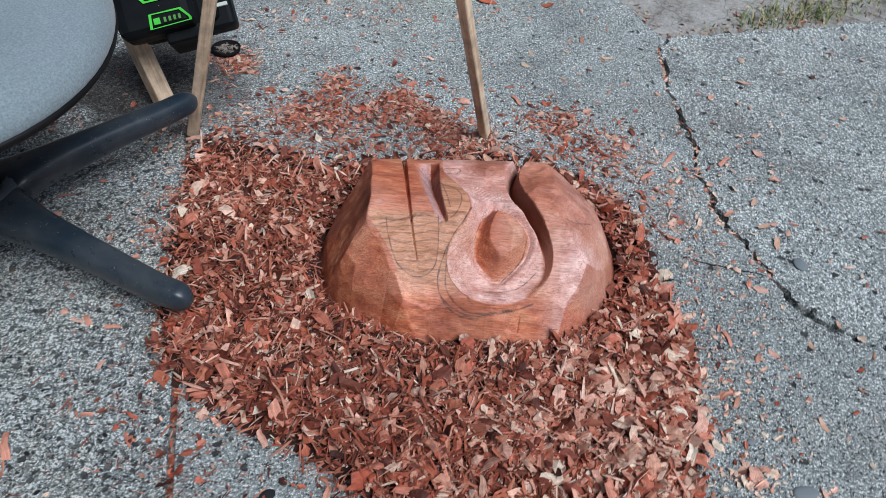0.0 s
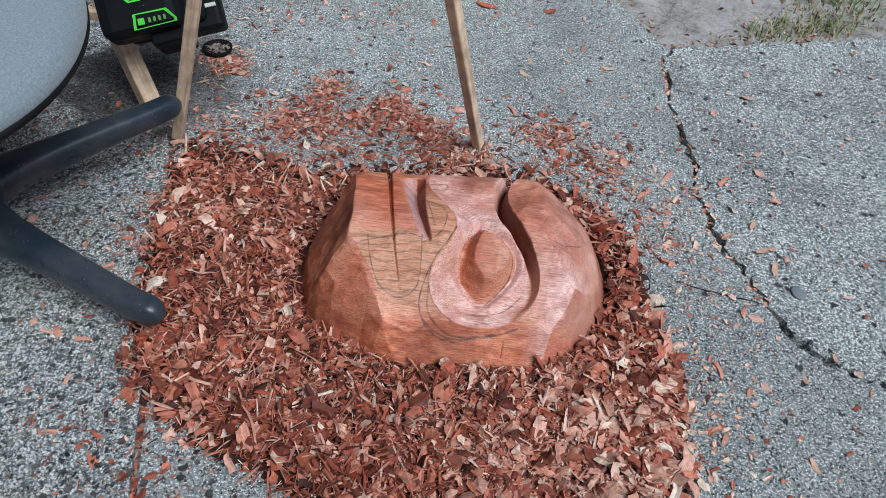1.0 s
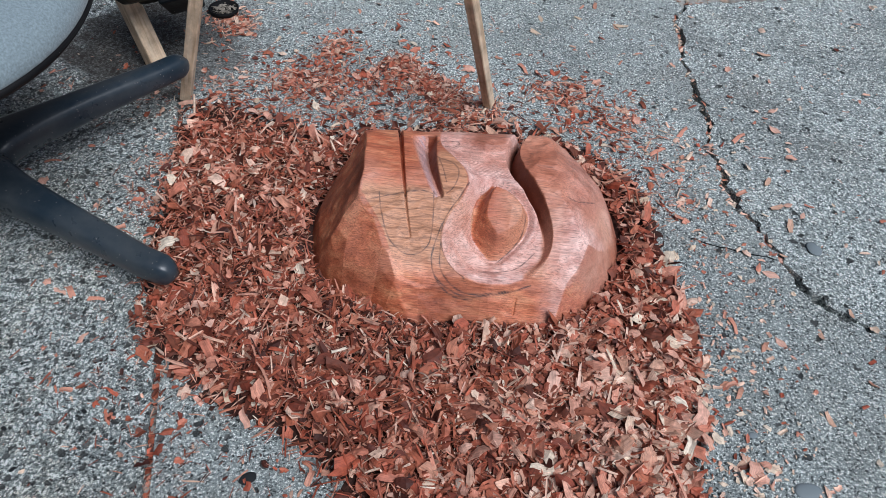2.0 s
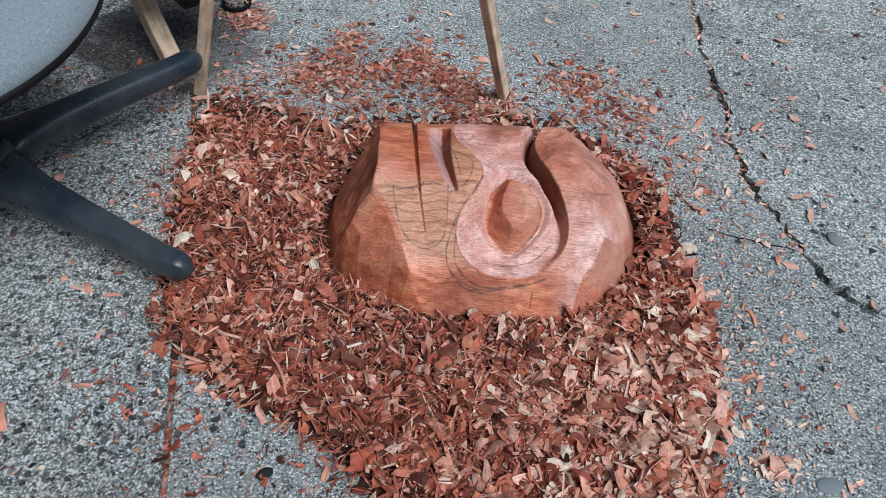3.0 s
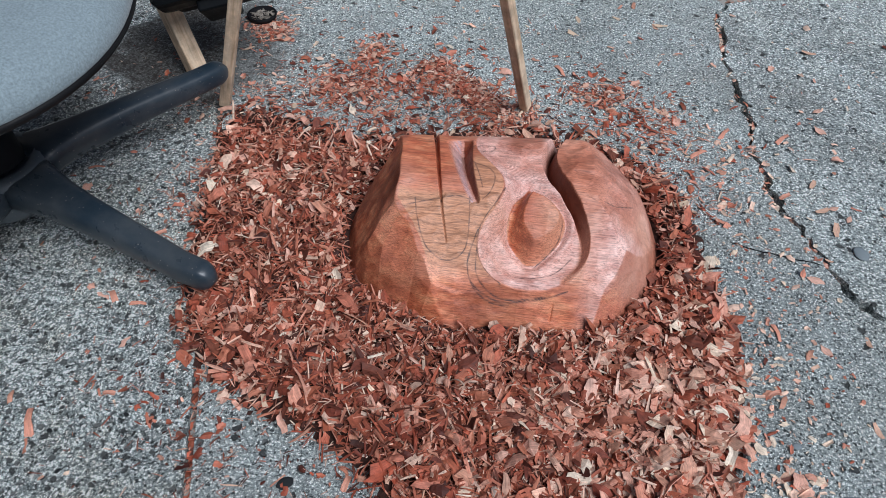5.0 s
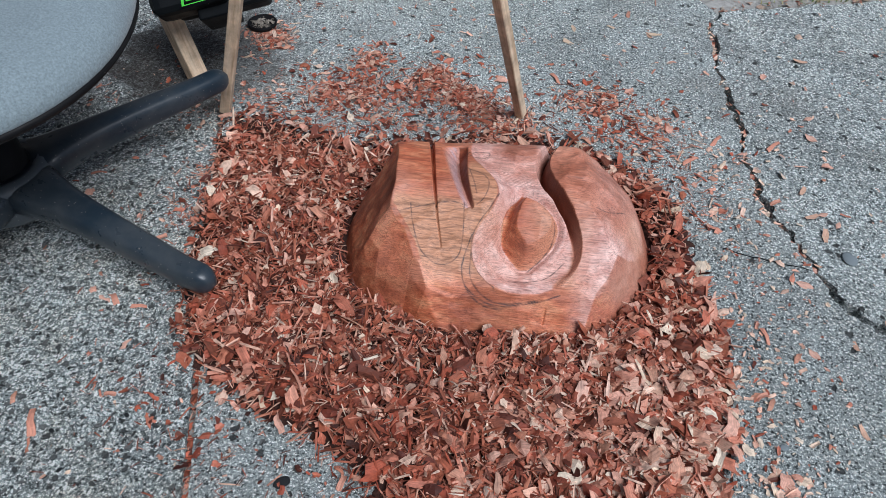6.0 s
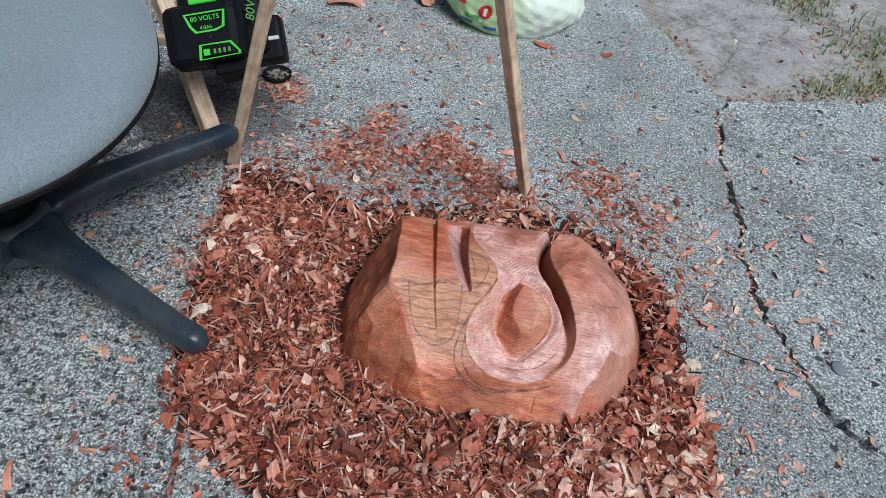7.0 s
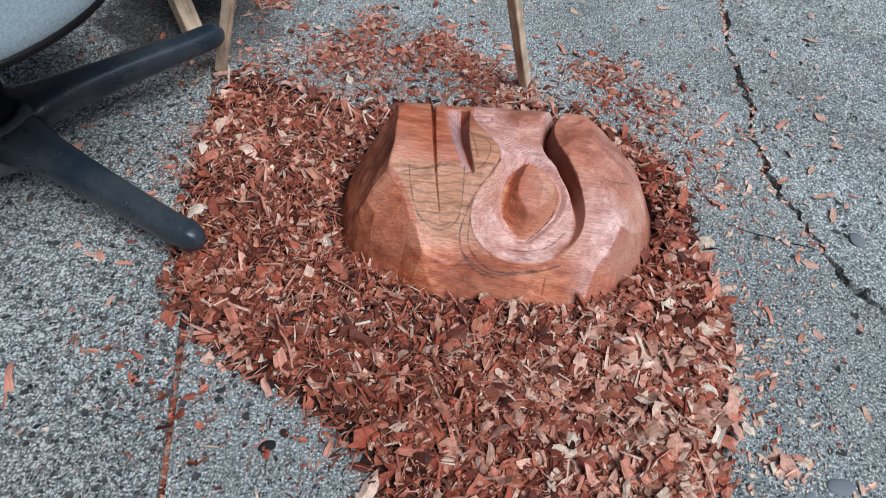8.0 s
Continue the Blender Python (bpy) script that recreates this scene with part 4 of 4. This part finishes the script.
saw_part("strip", (.020, .005, .004), (.064, -.006, -.054), PRINTWHITE, None, .001, "pale grey strip")
saw_part("latch", (.034, .014, .02), (-.004, .041, -.010), GREEN, battery, .003, "green release latch")


def outline_mark(name, pts, width, at, material, depth=.0012):
    """A raised printed outline on the battery's face."""
    bm = bmesh.new()
    n = len(pts)
    c = np.mean(np.array(pts), axis=0)
    o = [bm.verts.new((p[0], p[1], depth)) for p in pts]
    i = [bm.verts.new((p[0] + (c[0] - p[0]) / np.hypot(*(c - p)) * width, p[1] + (c[1] - p[1]) / np.hypot(*(c - p)) * width, depth)) for p in np.array(pts)]
    for k in range(n):
        bm.faces.new((o[k], o[(k + 1) % n], i[(k + 1) % n], i[k]))
    ob = part(name, bm, material, battery)
    ob.matrix_basis = home_of(battery) @ Matrix.Translation(centre) @ TOOL @ Matrix.Translation(at)
    return ob


outline_mark("badge", [(-.026, .013), (.026, .013), (.023, -.008), (.012, -.012), (-.014, -.012), (-.020, -.004)], .0035, (-.003, .0090, .0006), GREEN)
outline_mark("gauge", [(-.022, .010), (.018, .010), (.028, -.004), (.028, -.008), (-.024, -.009)], .0035, (.007, -.0275, .0006), GREEN)
saw_part("lamp_button", (.008, .008, .002), (-.007, -.0275, .0006), GREEN, battery, .0008)
for k in range(4):
    saw_part("gauge_bar", (.003, .006, .0015), (.003 + .006 * k, -.0275, .0006), GREENBAR, battery, .0004)


def words(text, size, at, material, parent, base, home):
    cu = bpy.data.curves.new("lettering", "FONT")
    cu.body, cu.size, cu.align_x, cu.align_y, cu.extrude = text, size, "CENTER", "CENTER", .0002
    tmp = new("lettering", cu)
    dg = bpy.context.evaluated_depsgraph_get()
    me = bpy.data.meshes.new_from_object(tmp.evaluated_get(dg))
    bpy.data.objects.remove(tmp)
    me.materials.clear()
    me.materials.append(material)
    ob = new("lettering", me)
    ob.parent = parent
    ob.matrix_basis = home @ base @ Matrix.Translation(at)
    return ob


words("80 VOLTS", .0085, (-.003, .0145, .0010), GREEN, battery, Matrix.Translation(centre) @ TOOL, home_of(battery))
words("4.0Ah", .0065, (-.003, .0030, .0010), GREEN, battery, Matrix.Translation(centre) @ TOOL, home_of(battery))

words("80V", .017, (.0, .0, .0004), GREENBAR, saw, Matrix.Translation(centre) @ TOOL @ pose(.0480, .026, -.030, 0, 0, 0) @ pose(0, 0, 0, 0, 40, 0) @ pose(0, 0, 0, 0, 0, 78), Matrix.Translation(saw.location).inverted())

# ---- small black ring tray ----
ring = turned("plastic_cap", [(.020, .001), (.024, .002), (.0255, .009), (.023, .010), (.0205, .005), (.004, .004)], RUBBER, None, 28)
ring.location = (-.271, 1.262, 0)
tx, ty2 = rp.normal(-.271, .009, 60), rp.normal(1.262, .009, 60)
crumbs = strew("crumbs", tx, ty2, np.full(60, .006), rp.uniform(.004, .009, 60), .3, 15, .4)
crumbs.data.materials[0] = CRUMB
tagged(crumbs, "grey-brown crumbs lying in the black cap", "crumbs", kind="stuff")
tagged(ring, "small black plastic cap lying on concrete among shavings", "plastic cap")

# ---- carrier bag ----
def bag_point(a, t, lift=0.0):
    prof = math.sin(math.pi * min(.98, .26 + .68 * t)) ** .6
    fold = 1 + .03 * math.sin(3 * a + 9 * t) + .016 * math.sin(11 * a - 15 * t) * math.sin(4 * a + 7 * t) + .010 * math.sin(23 * a + 31 * t) * math.sin(5 * a - 13 * t) + .004 * math.sin(41 * a - 37 * t) * math.sin(9 * a + 4)
    k = prof * fold
    return ((.142 * k + lift) * math.cos(a), (.115 * k + lift) * math.sin(a), .16 * t ** 1.1 + .008 * math.sin(7 * a) * t)


def carrier_bag():
    n, m = 220, 60
    v, f = loft([[bag_point(2 * math.pi * j / n, i / (m - 1)) for j in range(n)] for i in range(m)])
    ob = mesh_ob("carrier_bag", v, f, BAG, None, smooth=True)
    ob.location = (.094, 1.632, .0)
    return tagged(ob, "crumpled white and green plastic carrier bag on concrete", "carrier bag")


bag = carrier_bag()


def print_on_bag(name, a0, t0, wide, high, material, round_=False, label="", lift=.0015, parent=None):
    """A flat print that follows the film, wide in radians and high in parts of the height."""
    n = 14
    V = [bag_point(a0 + wide * (i / (n - 1) - .5), t0 + high * (j / (n - 1) - .5), lift) for j in range(n) for i in range(n)]
    F = []
    for j in range(n - 1):
        for i in range(n - 1):
            if not round_ or math.hypot((i + .5) / (n - 1) - .5, (j + .5) / (n - 1) - .5) < .5:
                F.append((j * n + i, j * n + i + 1, (j + 1) * n + i + 1, (j + 1) * n + i))
    return mesh_ob(name, V, F, material, parent or bag, label)


logo = print_on_bag("logo", -1.86, .36, .20, .16, REDPRINT, True, "round red printed mark")
print_on_bag("logo_bar", -1.86, .36, .05, .09, PRINTWHITE, False, "white printed bar", .0025, logo)
print_on_bag("print_bar", -2.25, .40, .14, .04, REDPRINT)
print_on_bag("print_bar", -2.05, .27, .22, .05, GREENBAR)
print_on_bag("print_bar", -2.18, .17, .26, .05, BLUEPRINT)
print_on_bag("print_bar", -1.78, .14, .20, .05, BLUEPRINT)

# ---- stones set in the concrete ----
def stone(x, y, w, d, h, turn, material, label):
    bm = bmesh.new()
    bmesh.ops.create_icosphere(bm, subdivisions=3, radius=1.0)
    for v in bm.verts:
        v.co *= 1 + .12 * noise.noise(v.co * 1.3 + Vector((x * 50, y * 50, 0)))
        v.co = Vector((v.co.x * w, v.co.y * d, v.co.z * h))
    ob = part("embedded_stone", bm, material, None, smooth=True)
    ob.location = (x, y, .0)
    ob.rotation_euler = (0, 0, turn)
    return tagged(ob, label, "stone", "stones set in the concrete")


STONE = plastic("grey_stone", (.20, .235, .25), 0.6, 0.1)
DARKSTONE = plastic("dark_stone", (.02, .022, .024), 0.8, 0.05)
stone(.566, .52, .014, .009, .0025, .1, STONE, "smooth blue-grey stone flush in the concrete")
stone(.535, .505, .006, .004, .0015, .6, STONE, "smooth blue-grey stone flush in the concrete")
stone(.520, .575, .005, .004, .0015, .2, STONE, "smooth blue-grey stone flush in the concrete")
stone(.64, .86, .009, .012, .0025, .3, STONE, "smooth blue-grey stone flush in the concrete")
for x, y, w in ((.016, .454, .009), (-.17, .50, .006), (-.24, .47, .006), (-.29, .43, .008), (-.33, .52, .005), (-.21, .43, .006), (-.26, .545, .004), (-.36, .47, .006)):
    stone(x, y, w, w * .7, .0012, x * 40, DARKSTONE, "dark pit stone flush in pitted concrete")

# ---- bark pieces, leaf, grass ----
for x, y, s, yaw in ((-.237, 1.555, .07, .2), (-.10, 1.625, .075, 2.4), (.30, 1.53, .024, .4), (.175, 1.526, .034, -.3)):
    lone_chip(x, y, s, "flat reddish-brown piece of bark on concrete", yaw)


LITTER = chip_mat("leaf_litter", 0.55)
lx, ly = [], []
for cx, cy, sd, n in ((.47, 1.56, .03, 90), (.42, 1.66, .03, 80), (.58, 1.475, .03, 90), (.70, 1.50, .03, 90), (.82, 1.55, .05, 110), (.87, 1.72, .08, 110), (.78, 1.9, .08, 60), (.6, 1.7, .15, 40)):
    lx += list(rp.normal(cx, sd, n))
    ly += list(rp.normal(cy, sd, n))
lx, ly = np.array(lx), np.array(ly)
ok = (ly > 1.47 + (lx - .52) * .31) & (ly > 1.47 - (lx - .50) * 2.0)
litter = strew("leaf_litter", lx[ok], ly[ok], np.full(ok.sum(), -.021), rp.uniform(.003, .012, ok.sum()), .25, 17, .6)
litter.data.materials[0] = LITTER
tagged(litter, "brown dead leaves and twigs on dry soil", "leaf litter", kind="stuff")


GV, GF = [], []


def tuft(x, y, n, spread, height, seed):
    r = np.random.RandomState(seed)
    for _ in range(n):
        bx_, by_ = r.normal(0, spread, 2)
        bx_, by_ = bx_ + x, by_ + y
        if by_ < 1.475 + (bx_ - .527) * .31:
            continue
        a, h, lean = r.uniform(0, 6.28), height * r.uniform(.25, .8), r.uniform(.2, 1.6)
        w = r.uniform(.0008, .0024)
        ca, sa = math.cos(a), math.sin(a)
        b0 = len(GV)
        for t in (0, .4, .75, 1):
            out, up = h * lean * t * t, h * t * (1 - .35 * lean * t)
            ww = w * (1 - t) + .0001
            GV.extend([(bx_ + ca * out - sa * ww, by_ + sa * out + ca * ww, up - .023), (bx_ + ca * out + sa * ww, by_ + sa * out - ca * ww, up - .023)])
        GF.extend([(b0 + 2 * k, b0 + 2 * k + 1, b0 + 2 * k + 3, b0 + 2 * k + 2) for k in range(3)])


for k, (x, y, n, sp, h) in enumerate(((.72, 1.575, 60, .02, .045), (.79, 1.60, 130, .03, .05), (.86, 1.63, 120, .03, .05), (.80, 1.80, 90, .05, .05), (.90, 1.76, 200, .06, .055), (.74, 1.95, 170, .05, .06), (.66, 1.99, 90, .04, .05), (1.0, 1.74, 200, .07, .06), (.385, 1.70, 80, .022, .02), (.43, 1.645, 60, .02, .02), (.47, 1.56, 30, .015, .018), (.63, 1.51, 20, .03, .02))):
    tuft(x, y, n, sp, h, 60 + k)
grass = mesh_ob("grass", GV, GF, GRASS)
tagged(grass, "short green and straw-coloured grass tufts in dry soil", "grass", kind="stuff")
